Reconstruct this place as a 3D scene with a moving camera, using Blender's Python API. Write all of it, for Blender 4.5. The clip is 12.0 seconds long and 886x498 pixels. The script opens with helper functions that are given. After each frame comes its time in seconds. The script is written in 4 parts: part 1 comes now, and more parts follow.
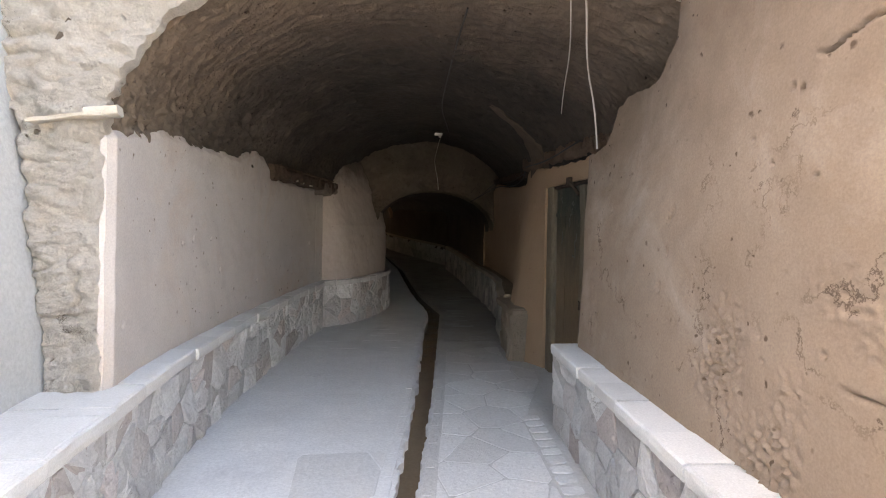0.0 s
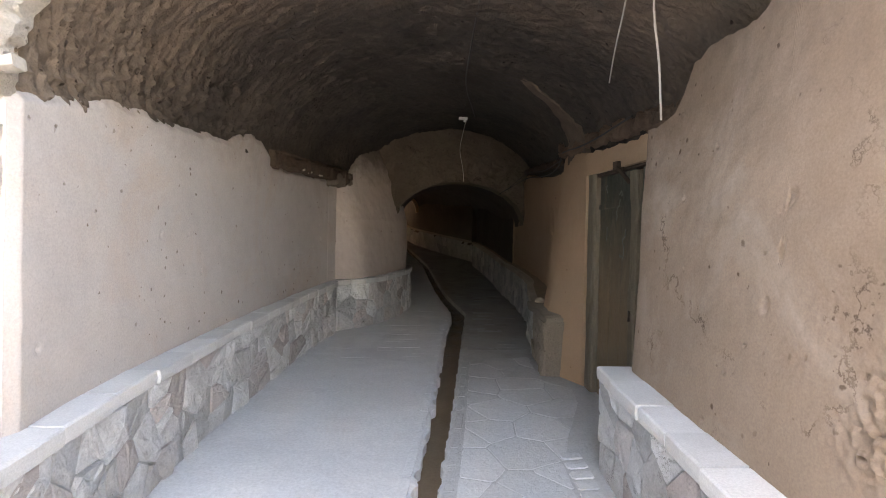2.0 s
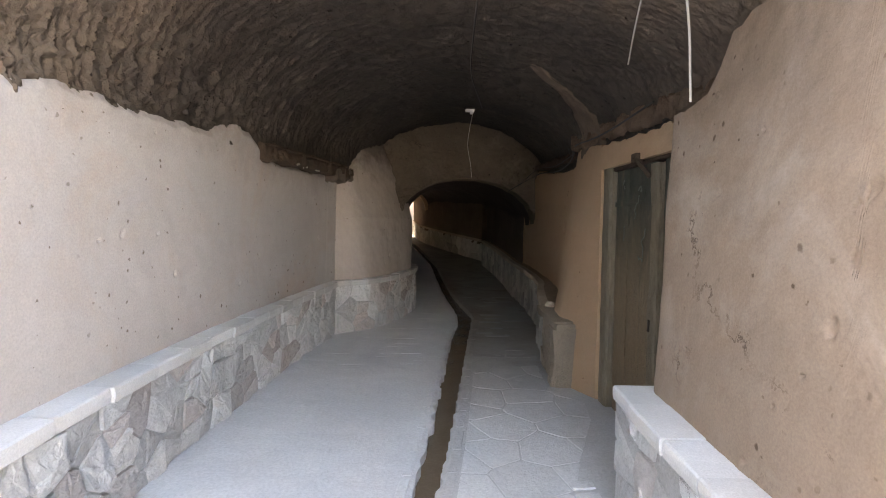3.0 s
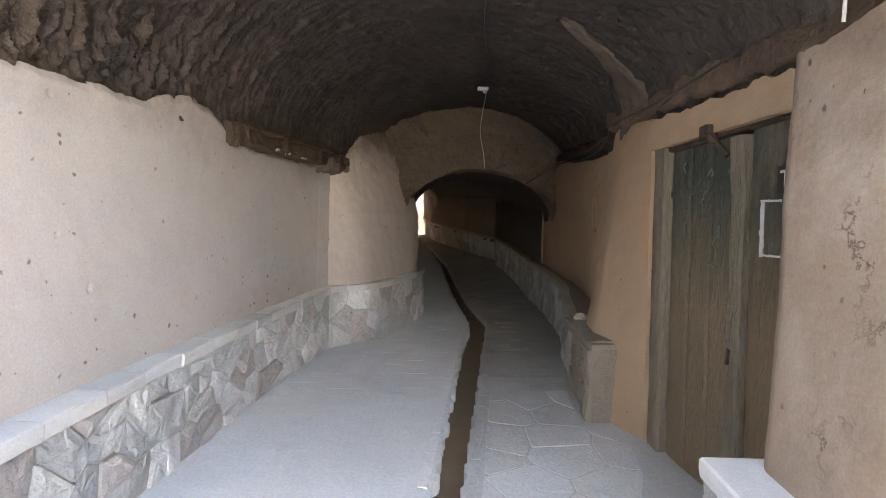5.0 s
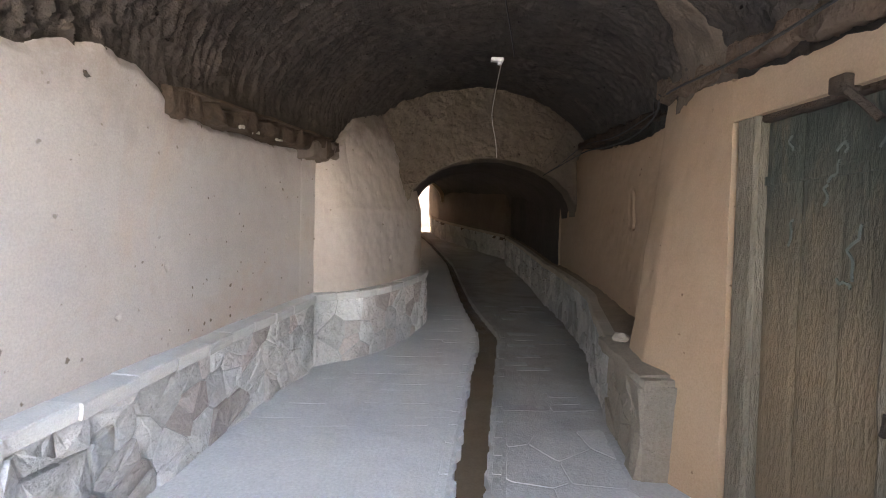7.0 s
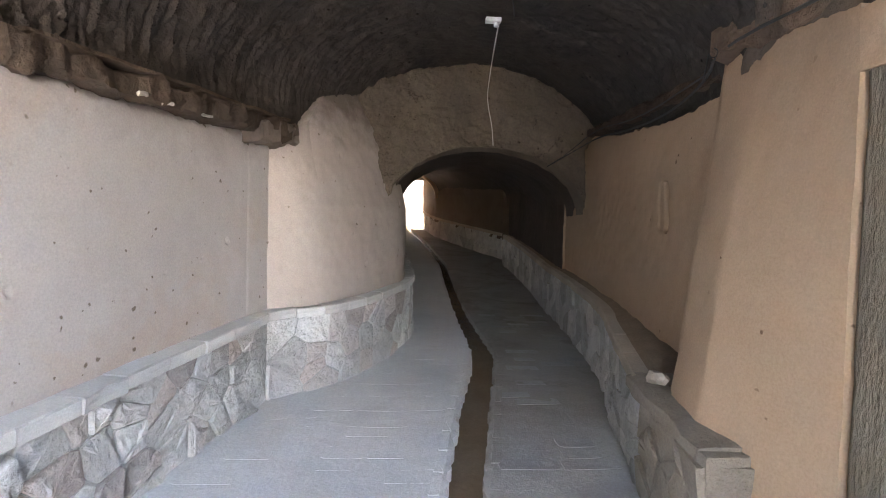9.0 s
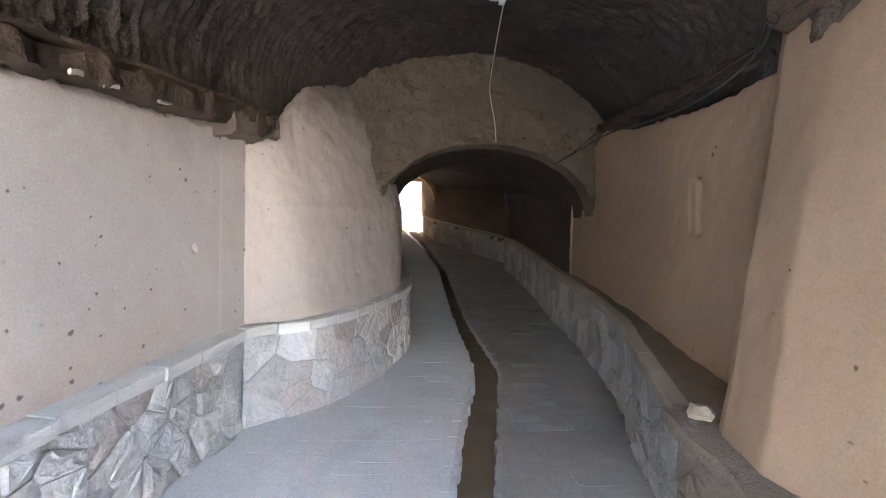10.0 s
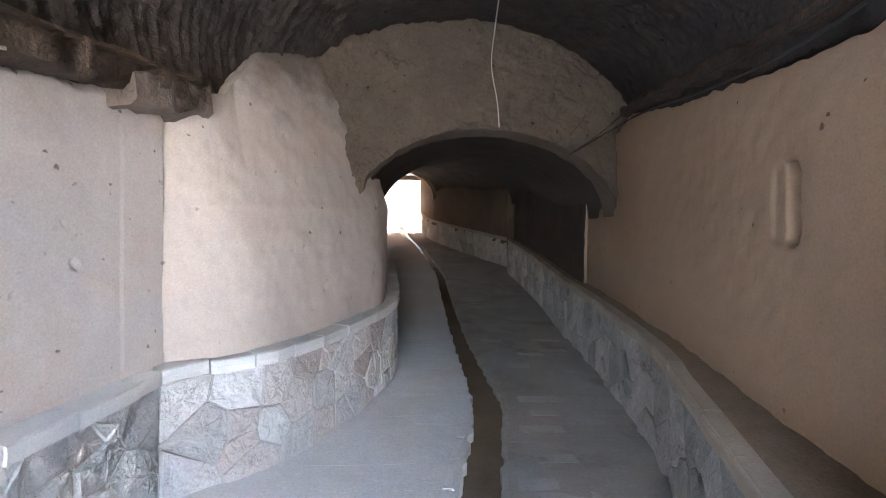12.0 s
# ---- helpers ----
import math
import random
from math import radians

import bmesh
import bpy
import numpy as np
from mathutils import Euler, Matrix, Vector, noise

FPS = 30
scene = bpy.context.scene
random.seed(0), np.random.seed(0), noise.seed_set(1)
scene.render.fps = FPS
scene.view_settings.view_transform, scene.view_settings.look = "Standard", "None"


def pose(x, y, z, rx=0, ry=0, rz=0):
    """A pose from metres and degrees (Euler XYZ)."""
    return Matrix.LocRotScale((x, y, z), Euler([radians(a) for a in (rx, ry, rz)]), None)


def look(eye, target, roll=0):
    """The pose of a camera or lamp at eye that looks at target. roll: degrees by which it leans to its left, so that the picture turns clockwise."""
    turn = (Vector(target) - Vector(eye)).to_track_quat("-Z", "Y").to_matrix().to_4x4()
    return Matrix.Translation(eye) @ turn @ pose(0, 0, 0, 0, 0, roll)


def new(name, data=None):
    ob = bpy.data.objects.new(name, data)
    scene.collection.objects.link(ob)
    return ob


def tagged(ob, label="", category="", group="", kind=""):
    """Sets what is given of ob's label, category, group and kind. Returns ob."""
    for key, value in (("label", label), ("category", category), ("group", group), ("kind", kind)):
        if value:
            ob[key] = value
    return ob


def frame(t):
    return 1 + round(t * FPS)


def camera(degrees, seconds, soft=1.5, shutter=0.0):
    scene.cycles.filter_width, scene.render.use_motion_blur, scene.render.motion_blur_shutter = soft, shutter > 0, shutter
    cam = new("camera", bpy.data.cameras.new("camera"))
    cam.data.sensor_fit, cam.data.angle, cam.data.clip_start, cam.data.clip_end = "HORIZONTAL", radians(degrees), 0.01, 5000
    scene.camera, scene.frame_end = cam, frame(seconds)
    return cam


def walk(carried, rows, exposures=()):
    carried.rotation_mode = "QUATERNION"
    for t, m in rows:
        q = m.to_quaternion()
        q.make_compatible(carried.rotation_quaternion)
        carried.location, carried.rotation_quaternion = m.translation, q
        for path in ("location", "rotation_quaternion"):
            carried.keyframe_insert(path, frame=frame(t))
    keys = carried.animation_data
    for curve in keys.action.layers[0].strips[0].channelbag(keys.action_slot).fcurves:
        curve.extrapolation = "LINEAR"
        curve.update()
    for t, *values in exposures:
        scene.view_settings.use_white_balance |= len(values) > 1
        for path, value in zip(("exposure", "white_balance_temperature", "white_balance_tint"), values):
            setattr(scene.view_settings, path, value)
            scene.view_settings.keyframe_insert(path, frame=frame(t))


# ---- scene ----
cam = camera(82.7, 12.0, 1.0)
PATH = [
    (0, (0.003, -0.099, 1.479), (0.344, 1.872, 1.483), 1.0),
    (0.5, (0.095, 0.052, 1.498), (0.38, 2.031, 1.491), 1.7),
    (1, (0.143, 0.203, 1.489), (0.377, 2.189, 1.479), 1.5),
    (1.5, (0.159, 0.435, 1.503), (0.387, 2.422, 1.488), 1.3),
    (2, (0.187, 0.63, 1.507), (0.415, 2.617, 1.489), 1.2),
    (2.5, (0.264, 0.828, 1.526), (0.491, 2.815, 1.501), 1.3),
    (3, (0.325, 0.994, 1.527), (0.505, 2.986, 1.5), 1.4),
    (5, (0.431, 1.885, 1.558), (0.565, 3.88, 1.517), 1.2),
    (5.5, (0.43, 2.094, 1.558), (0.553, 4.09, 1.51), 1.2),
    (6, (0.394, 2.331, 1.569), (0.515, 4.327, 1.521), 1.1),
    (6.5, (0.432, 2.54, 1.557), (0.553, 4.535, 1.508), 1.0),
    (7, (0.496, 2.792, 1.585), (0.605, 4.788, 1.531), 1.4),
    (9, (0.658, 3.719, 1.643), (0.777, 5.714, 1.574), 1.4),
    (9.5, (0.679, 3.949, 1.654), (0.792, 5.944, 1.586), 1.3),
    (10, (0.679, 4.176, 1.664), (0.803, 6.171, 1.602), 1.1),
    (10.5, (0.723, 4.398, 1.667), (0.85, 6.393, 1.599), 1.0),
    (11, (0.785, 4.612, 1.705), (0.912, 6.607, 1.635), 1.3),
    (11.5, (0.811, 4.847, 1.691), (0.928, 6.842, 1.625), 1.1),
    (12, (0.824, 5.083, 1.704), (0.938, 7.079, 1.642), 1.0),
]
walk(cam, [(t, look(eye, target, roll)) for t, eye, target, roll in PATH], [(0, 3.68, 8700, 13), (3, 4.36, 8600, 13), (6, 5.06, 8200, 13), (9.5, 5.72, 7500, 13), (12, 6.06, 6900, 13)])


# ---- world, sun, exposure ----
world = bpy.data.worlds.new("sky")
scene.world = world
world.use_nodes = True
wn = world.node_tree.nodes
sky = wn.new("ShaderNodeTexSky")
sky.sky_type = "NISHITA"
sky.sun_disc = False
sky.sun_elevation = radians(52)
sky.sun_rotation = radians(-28)
sky.dust_density = 4.0
wn["Background"].inputs[1].default_value = 0.15
world.node_tree.links.new(sky.outputs[0], wn["Background"].inputs[0])
sun = new("sun", bpy.data.lights.new("sun", "SUN"))
sun.data.energy, sun.data.angle, sun.data.color = 1.5, radians(0.6), (1.0, 0.95, 0.86)
sun.matrix_world = look((0, 0, 20), (math.sin(radians(28)) * 10, -math.cos(radians(28)) * 10, 20 - 10 * math.tan(radians(52))))


# ---- materials ----
def surface(name, low, high, rough=0.92, stain=1.6, grain=45.0, bump=0.25, pits=0.0, cracks=0.0, rnd=0.0, metal=0.0, blotch=None, spot=0.5, fine=0.6, gloss=0.25, dust_or_top_tint=None, hues=None, chips=0.0, flake=16.0, near=None, relief=0.03, stretch=None):
    """Mineral or painted surface: two tones mixed by stains and grain, fine relief, pits and cracks."""
    m = bpy.data.materials.new(name)
    m.use_nodes = True
    n, l = m.node_tree.nodes, m.node_tree.links
    p = n["Principled BSDF"]
    p.inputs["Metallic"].default_value = metal
    p.inputs["Specular IOR Level"].default_value = gloss
    g = n.new("ShaderNodeNewGeometry")
    place = g.outputs["Position"]
    if stretch:
        pull = n.new("ShaderNodeVectorMath")
        pull.operation = "MULTIPLY"
        l.new(place, pull.inputs[0])
        pull.inputs[1].default_value = stretch
        place = pull.outputs[0]

    def noisy(scale, detail=5.0, roughness=0.6, dist=0.0):
        t = n.new("ShaderNodeTexNoise")
        t.inputs["Scale"].default_value = scale
        t.inputs["Detail"].default_value = detail
        t.inputs["Roughness"].default_value = roughness
        t.inputs["Distortion"].default_value = dist
        l.new(place, t.inputs["Vector"])
        return t

    def math_node(op, a, b=None, clamp=False):
        t = n.new("ShaderNodeMath")
        t.operation, t.use_clamp = op, clamp
        for k, v in enumerate((a, b)):
            if v is None:
                continue
            if isinstance(v, (int, float)):
                t.inputs[k].default_value = v
            else:
                l.new(v, t.inputs[k])
        return t.outputs[0]

    def ramp(value, a, b):
        t = n.new("ShaderNodeMapRange")
        t.inputs["From Min"].default_value, t.inputs["From Max"].default_value = a, b
        l.new(value, t.inputs["Value"])
        return t.outputs["Result"]

    def mix(f, a, b):
        t = n.new("ShaderNodeMix")
        t.data_type = "RGBA"
        if isinstance(f, float):
            t.inputs[0].default_value = f
        else:
            l.new(f, t.inputs[0])
        for k, v in ((6, a), (7, b)):
            if isinstance(v, tuple):
                t.inputs[k].default_value = (*v, 1)
            else:
                l.new(v, t.inputs[k])
        return t.outputs[2]

    big, mid, small = noisy(stain, 6, 0.65, 0.4), noisy(grain * 0.18, 5, 0.7), noisy(grain, 4, 0.7)
    f = math_node("ADD", math_node("MULTIPLY", ramp(big.outputs[0], 0.3, 0.7), 0.55), math_node("MULTIPLY", mid.outputs[0], 0.45))
    col = mix(f, low, high)
    if blotch:
        col = mix(math_node("MULTIPLY", ramp(noisy(stain * 0.6, 7, 0.7, 1.0).outputs[0], spot, spot + 0.14), 0.7), col, blotch)
    # Mixes in a second colour by height, with a noisy edge.
    if dust_or_top_tint:
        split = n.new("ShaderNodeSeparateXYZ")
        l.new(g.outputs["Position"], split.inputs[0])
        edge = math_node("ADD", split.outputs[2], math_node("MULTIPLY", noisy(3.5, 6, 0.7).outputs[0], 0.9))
        col = mix(math_node("MULTIPLY", ramp(edge, dust_or_top_tint[1], dust_or_top_tint[0]), 0.8), col, dust_or_top_tint[2])
    # Mixes in another colour towards the mouth.
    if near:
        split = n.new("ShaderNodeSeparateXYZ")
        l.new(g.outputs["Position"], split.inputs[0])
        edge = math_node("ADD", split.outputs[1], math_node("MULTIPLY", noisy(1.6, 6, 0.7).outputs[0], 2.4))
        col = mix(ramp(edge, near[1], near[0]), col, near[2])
    tone = math_node("ADD", math_node("MULTIPLY", small.outputs[0], 0.56), 0.72)
    if rnd:
        info = n.new("ShaderNodeObjectInfo")
        if hues:
            col = mix(math_node("MULTIPLY", ramp(math_node("FRACT", math_node("MULTIPLY", info.outputs["Random"], 7.3)), 0.55, 0.95), 0.75), col, hues)
        tone = math_node("MULTIPLY", tone, math_node("ADD", math_node("MULTIPLY", info.outputs["Random"], rnd), 1 - rnd / 2))
    tint = n.new("ShaderNodeVectorMath")
    tint.operation = "SCALE"
    l.new(col, tint.inputs[0])
    l.new(tone, tint.inputs["Scale"])
    col = tint.outputs[0]
    height = math_node("ADD", math_node("MULTIPLY", mid.outputs[0], 1.0), math_node("MULTIPLY", small.outputs[0], fine))
    if chips:
        v = n.new("ShaderNodeTexVoronoi")
        v.inputs["Scale"].default_value = flake
        warp = n.new("ShaderNodeVectorMath")
        warp.operation = "MULTIPLY_ADD"
        l.new(noisy(flake * 0.9, 4, 0.6).outputs[1], warp.inputs[0])
        warp.inputs[1].default_value = (1.4 / flake,) * 3
        l.new(g.outputs["Position"], warp.inputs[2])
        l.new(warp.outputs[0], v.inputs["Vector"])
        sep = n.new("ShaderNodeSeparateColor")
        l.new(v.outputs["Color"], sep.inputs[0])
        worn = math_node("ADD", sep.outputs[0], math_node("MULTIPLY", noisy(flake * 1.6, 8, 0.72).outputs[0], 1.6))
        height = math_node("ADD", height, math_node("MULTIPLY", worn, chips))
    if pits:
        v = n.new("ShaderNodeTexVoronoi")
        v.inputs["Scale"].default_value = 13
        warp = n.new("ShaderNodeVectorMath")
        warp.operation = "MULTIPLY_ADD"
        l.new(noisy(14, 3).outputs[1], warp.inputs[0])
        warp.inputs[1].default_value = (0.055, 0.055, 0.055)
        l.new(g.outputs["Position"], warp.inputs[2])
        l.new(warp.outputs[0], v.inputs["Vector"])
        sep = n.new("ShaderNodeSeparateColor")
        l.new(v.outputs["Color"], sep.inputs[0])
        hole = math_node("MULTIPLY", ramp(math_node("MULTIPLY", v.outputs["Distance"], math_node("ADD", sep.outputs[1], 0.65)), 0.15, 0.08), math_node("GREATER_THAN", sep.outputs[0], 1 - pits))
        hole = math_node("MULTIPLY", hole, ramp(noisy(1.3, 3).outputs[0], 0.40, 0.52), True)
        # Shade inside the pits is mixed in here as a darker colour.
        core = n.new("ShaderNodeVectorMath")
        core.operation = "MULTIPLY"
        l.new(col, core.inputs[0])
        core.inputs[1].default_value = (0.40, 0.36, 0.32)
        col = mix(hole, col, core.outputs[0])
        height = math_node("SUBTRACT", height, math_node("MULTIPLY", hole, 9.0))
    if cracks:
        v = n.new("ShaderNodeTexVoronoi")
        v.feature = "DISTANCE_TO_EDGE"
        v.inputs["Scale"].default_value = cracks
        warp = n.new("ShaderNodeVectorMath")
        warp.operation = "MULTIPLY_ADD"
        l.new(noisy(4.5, 6, 0.7).outputs[1], warp.inputs[0])
        warp.inputs[1].default_value = (0.5, 0.5, 0.5)
        l.new(g.outputs["Position"], warp.inputs[2])
        l.new(warp.outputs[0], v.inputs["Vector"])
        line = math_node("MULTIPLY", ramp(v.outputs["Distance"], 0.010, 0.002), ramp(noisy(2.2, 3).outputs[0], 0.5, 0.62))
        height = math_node("SUBTRACT", height, math_node("MULTIPLY", line, 2.0))
        deep = n.new("ShaderNodeVectorMath")
        deep.operation = "MULTIPLY"
        l.new(col, deep.inputs[0])
        deep.inputs[1].default_value = (0.45, 0.42, 0.40)
        col = mix(line, col, deep.outputs[0])
    b = n.new("ShaderNodeBump")
    b.inputs["Strength"].default_value = bump
    b.inputs["Distance"].default_value = relief
    l.new(height, b.inputs["Height"])
    l.new(b.outputs[0], p.inputs["Normal"])
    l.new(col, p.inputs["Base Color"])
    l.new(math_node("ADD", math_node("MULTIPLY", mid.outputs[0], 0.15), rough - 0.08, True), p.inputs["Roughness"])
    return m


# Left wall top: the vault's shade and soot are in the darker colour.
PLASTER_L = surface("plaster_left", (0.490, 0.442, 0.406), (0.595, 0.548, 0.512), pits=0.7, bump=0.1, grain=90, fine=0.3, blotch=(0.539, 0.442, 0.372), dust_or_top_tint=(3.2, 2.5, (0.25, 0.20, 0.17)))
# Turns browner towards the top.
PLASTER_R = surface("plaster_right", (0.264, 0.188, 0.134), (0.360, 0.272, 0.208), pits=0.7, bump=0.13, grain=90, fine=0.35, cracks=0.9, blotch=(0.400, 0.320, 0.260), dust_or_top_tint=(3.05, 2.25, (0.150, 0.100, 0.068)))
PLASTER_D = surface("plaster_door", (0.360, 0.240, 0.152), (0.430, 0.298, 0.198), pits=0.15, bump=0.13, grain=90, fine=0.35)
# Colour darkens towards the top.
PLASTER_B = surface("plaster_bulge", (0.470, 0.400, 0.350), (0.565, 0.493, 0.440), pits=0.3, bump=0.1, grain=90, fine=0.3, blotch=(0.435, 0.365, 0.304), spot=0.58, dust_or_top_tint=(3.35, 2.88, (0.115, 0.088, 0.070)))
# Much darker plaster colours, used in the inner passage.
PLASTER_DARK = surface("dark_plaster", (0.047, 0.036, 0.029), (0.097, 0.076, 0.060), pits=0.1, bump=0.3)
PLASTER_BROWN = surface("brown_plaster", (0.090, 0.064, 0.045), (0.180, 0.131, 0.094), pits=0.1, bump=0.3)
FACADE = surface("rough_plaster", (0.60, 0.535, 0.465), (0.74, 0.68, 0.605), bump=1.0, grain=85, cracks=2.0, pits=0.4, chips=1.1, flake=17)
GREYWALL = surface("grey_plaster", (0.416, 0.424, 0.416), (0.496, 0.504, 0.496), bump=0.2)
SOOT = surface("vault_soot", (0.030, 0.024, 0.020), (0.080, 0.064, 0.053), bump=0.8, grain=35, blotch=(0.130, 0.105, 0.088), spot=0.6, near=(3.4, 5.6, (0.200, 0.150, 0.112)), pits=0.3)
ARCHMUD = surface("arch_mud", (0.128, 0.098, 0.071), (0.214, 0.169, 0.128), bump=1.0, grain=40, cracks=1.3, pits=0.3, chips=0.9, flake=15)
FLOORM = surface("dusty_cement", (0.63, 0.625, 0.615), (0.80, 0.795, 0.785), bump=0.2, stain=1.1, grain=50, blotch=(0.58, 0.575, 0.57), spot=0.56)
# Dirt and flagstones are coloured paler by the mouth, darker further in.
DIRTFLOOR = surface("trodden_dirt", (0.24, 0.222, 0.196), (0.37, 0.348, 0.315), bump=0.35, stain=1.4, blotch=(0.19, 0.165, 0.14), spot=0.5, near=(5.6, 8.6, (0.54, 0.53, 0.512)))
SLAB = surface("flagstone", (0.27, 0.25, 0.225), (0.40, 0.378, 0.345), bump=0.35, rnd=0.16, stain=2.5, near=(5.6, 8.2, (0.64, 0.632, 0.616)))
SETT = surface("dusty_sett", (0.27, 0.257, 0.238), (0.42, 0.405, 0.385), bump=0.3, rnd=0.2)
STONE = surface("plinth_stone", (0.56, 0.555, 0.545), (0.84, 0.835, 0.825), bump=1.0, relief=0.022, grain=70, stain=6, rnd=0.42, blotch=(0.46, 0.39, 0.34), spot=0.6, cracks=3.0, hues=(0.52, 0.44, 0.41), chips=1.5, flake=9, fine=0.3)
# Darker copy of STONE; the side plinths' shade is in its colour.
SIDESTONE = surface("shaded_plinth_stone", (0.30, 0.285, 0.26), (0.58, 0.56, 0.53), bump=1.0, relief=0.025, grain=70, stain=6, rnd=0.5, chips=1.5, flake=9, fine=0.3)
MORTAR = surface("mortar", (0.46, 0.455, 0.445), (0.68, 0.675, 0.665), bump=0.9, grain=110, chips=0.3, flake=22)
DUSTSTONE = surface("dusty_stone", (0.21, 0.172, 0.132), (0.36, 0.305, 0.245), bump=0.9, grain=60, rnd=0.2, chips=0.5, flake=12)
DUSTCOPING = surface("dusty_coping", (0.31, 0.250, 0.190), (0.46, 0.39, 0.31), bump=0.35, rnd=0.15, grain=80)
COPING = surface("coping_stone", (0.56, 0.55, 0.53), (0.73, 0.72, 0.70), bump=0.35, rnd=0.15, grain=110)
MUD = surface("gutter_mud", (0.15, 0.106, 0.07), (0.25, 0.182, 0.122), rough=0.16, bump=0.10, gloss=0.5)
WOOD = surface("old_wood", (0.045, 0.031, 0.023), (0.14, 0.098, 0.07), bump=1.0, grain=45, stain=6, chips=0.4, flake=18)
PALEWOOD = surface("pale_wood", (0.42, 0.37, 0.30), (0.62, 0.56, 0.48), bump=0.4)
DOORWOOD = surface("green_paint_wood", (0.036, 0.042, 0.034), (0.095, 0.096, 0.072), rough=0.75, bump=0.7, grain=60, stain=7, blotch=(0.19, 0.15, 0.10), spot=0.52, dust_or_top_tint=(1.45, 2.35, (0.225, 0.160, 0.098)), stretch=(1, 1, 0.3))
FRAMEWOOD = surface("frame_wood", (0.115, 0.095, 0.068), (0.27, 0.225, 0.165), rough=0.85, bump=0.8, stain=7, grain=60, stretch=(1, 1, 0.3))
CHALK = surface("chalk_white", (0.55, 0.55, 0.52), (0.72, 0.71, 0.68), bump=0.2)
METAL = surface("dark_iron", (0.03, 0.025, 0.02), (0.09, 0.07, 0.055), rough=0.6, bump=0.4, metal=0.6)
CABLE = surface("cable_sheath", (0.03, 0.028, 0.026), (0.06, 0.055, 0.05), rough=0.6, bump=0.1)
PALEWIRE = surface("pale_wire", (0.50, 0.46, 0.41), (0.62, 0.58, 0.52), rough=0.6, bump=0.1)
WHITEPAINT = surface("white_plastic", (0.70, 0.70, 0.69), (0.80, 0.80, 0.79), rough=0.5, bump=0.05)
GROUNDM = surface("earth", (0.36, 0.31, 0.26), (0.48, 0.42, 0.36), bump=0.4)
BRIGHTWALL = surface("whitewash", (0.70, 0.66, 0.60), (0.80, 0.77, 0.72), bump=0.3)


# ---- helpers for building ----
def lerp_table(table, y):
    """Straight interpolation in rows of (key, value)."""
    if y <= table[0][0]:
        return table[0][1]
    for (y0, v0), (y1, v1) in zip(table, table[1:]):
        if y <= y1:
            return v0 + (v1 - v0) * (y - y0) / (y1 - y0)
    return table[-1][1]


def smooth_table(table, y):
    return (lerp_table(table, y - 0.18) + lerp_table(table, y - 0.06) + lerp_table(table, y + 0.06) + lerp_table(table, y + 0.18)) / 4


def ground(y):
    """Height of the alley floor: a gentle climb that steepens towards the far end."""
    return 0.045 * y - 0.07 if y < 11.5 else 0.4475 + 0.11 * (min(y, 25) - 11.5)


def rough(p, amp, scale, seed=0.0, octaves=4):
    return amp * noise.fractal(Vector((p[0] * scale + seed, p[1] * scale, p[2] * scale)), 1.0, 2.1, octaves, noise_basis="PERLIN_ORIGINAL")


def finish(ob, mat, smooth=True):
    ob.data.materials.append(mat)
    if smooth:
        for f in ob.data.polygons:
            f.use_smooth = True
        ob.data.set_sharp_from_angle(angle=radians(55))
    return ob


def structure(name, label, category="", mesh=None):
    return tagged(new(name, mesh), label, category, kind="structure")


def part(name, bm, mat, parent, label="", smooth=False):
    me = bpy.data.meshes.new(name)
    bm.to_mesh(me)
    bm.free()
    ob = new(name, me)
    ob.parent = parent
    finish(ob, mat, smooth)
    if label:
        ob["label"] = label
    return ob


def mesh_of(name, verts, faces):
    me = bpy.data.meshes.new(name)
    me.from_pydata(verts, [], faces)
    me.update()
    return me


def sheet(name, nu, nv, front, back):
    """A closed slab between two grids; front and back give a point for u, v in 0..1."""
    verts, faces = [], []
    for fn in (front, back):
        for i in range(nu + 1):
            for j in range(nv + 1):
                verts.append(tuple(fn(i / nu, j / nv)))
    k, off = nv + 1, (nu + 1) * (nv + 1)
    for i in range(nu):
        for j in range(nv):
            a = i * k + j
            faces.append((a, a + k, a + k + 1, a + 1))
            a += off
            faces.append((a, a + 1, a + k + 1, a + k))
    for i in range(nu):
        for j in (0, nv):
            a = i * k + j
            faces.append((a, a + off, a + k + off, a + k) if j == 0 else (a, a + k, a + k + off, a + off))
    for j in range(nv):
        for i in (0, nu):
            a = i * k + j
            faces.append((a, a + 1, a + 1 + off, a + off) if i == 0 else (a, a + off, a + 1 + off, a + 1))
    me = mesh_of(name, verts, faces)
    bm = bmesh.new()
    bm.from_mesh(me)
    bmesh.ops.recalc_face_normals(bm, faces=bm.faces)
    bm.to_mesh(me)
    bm.free()
    return me


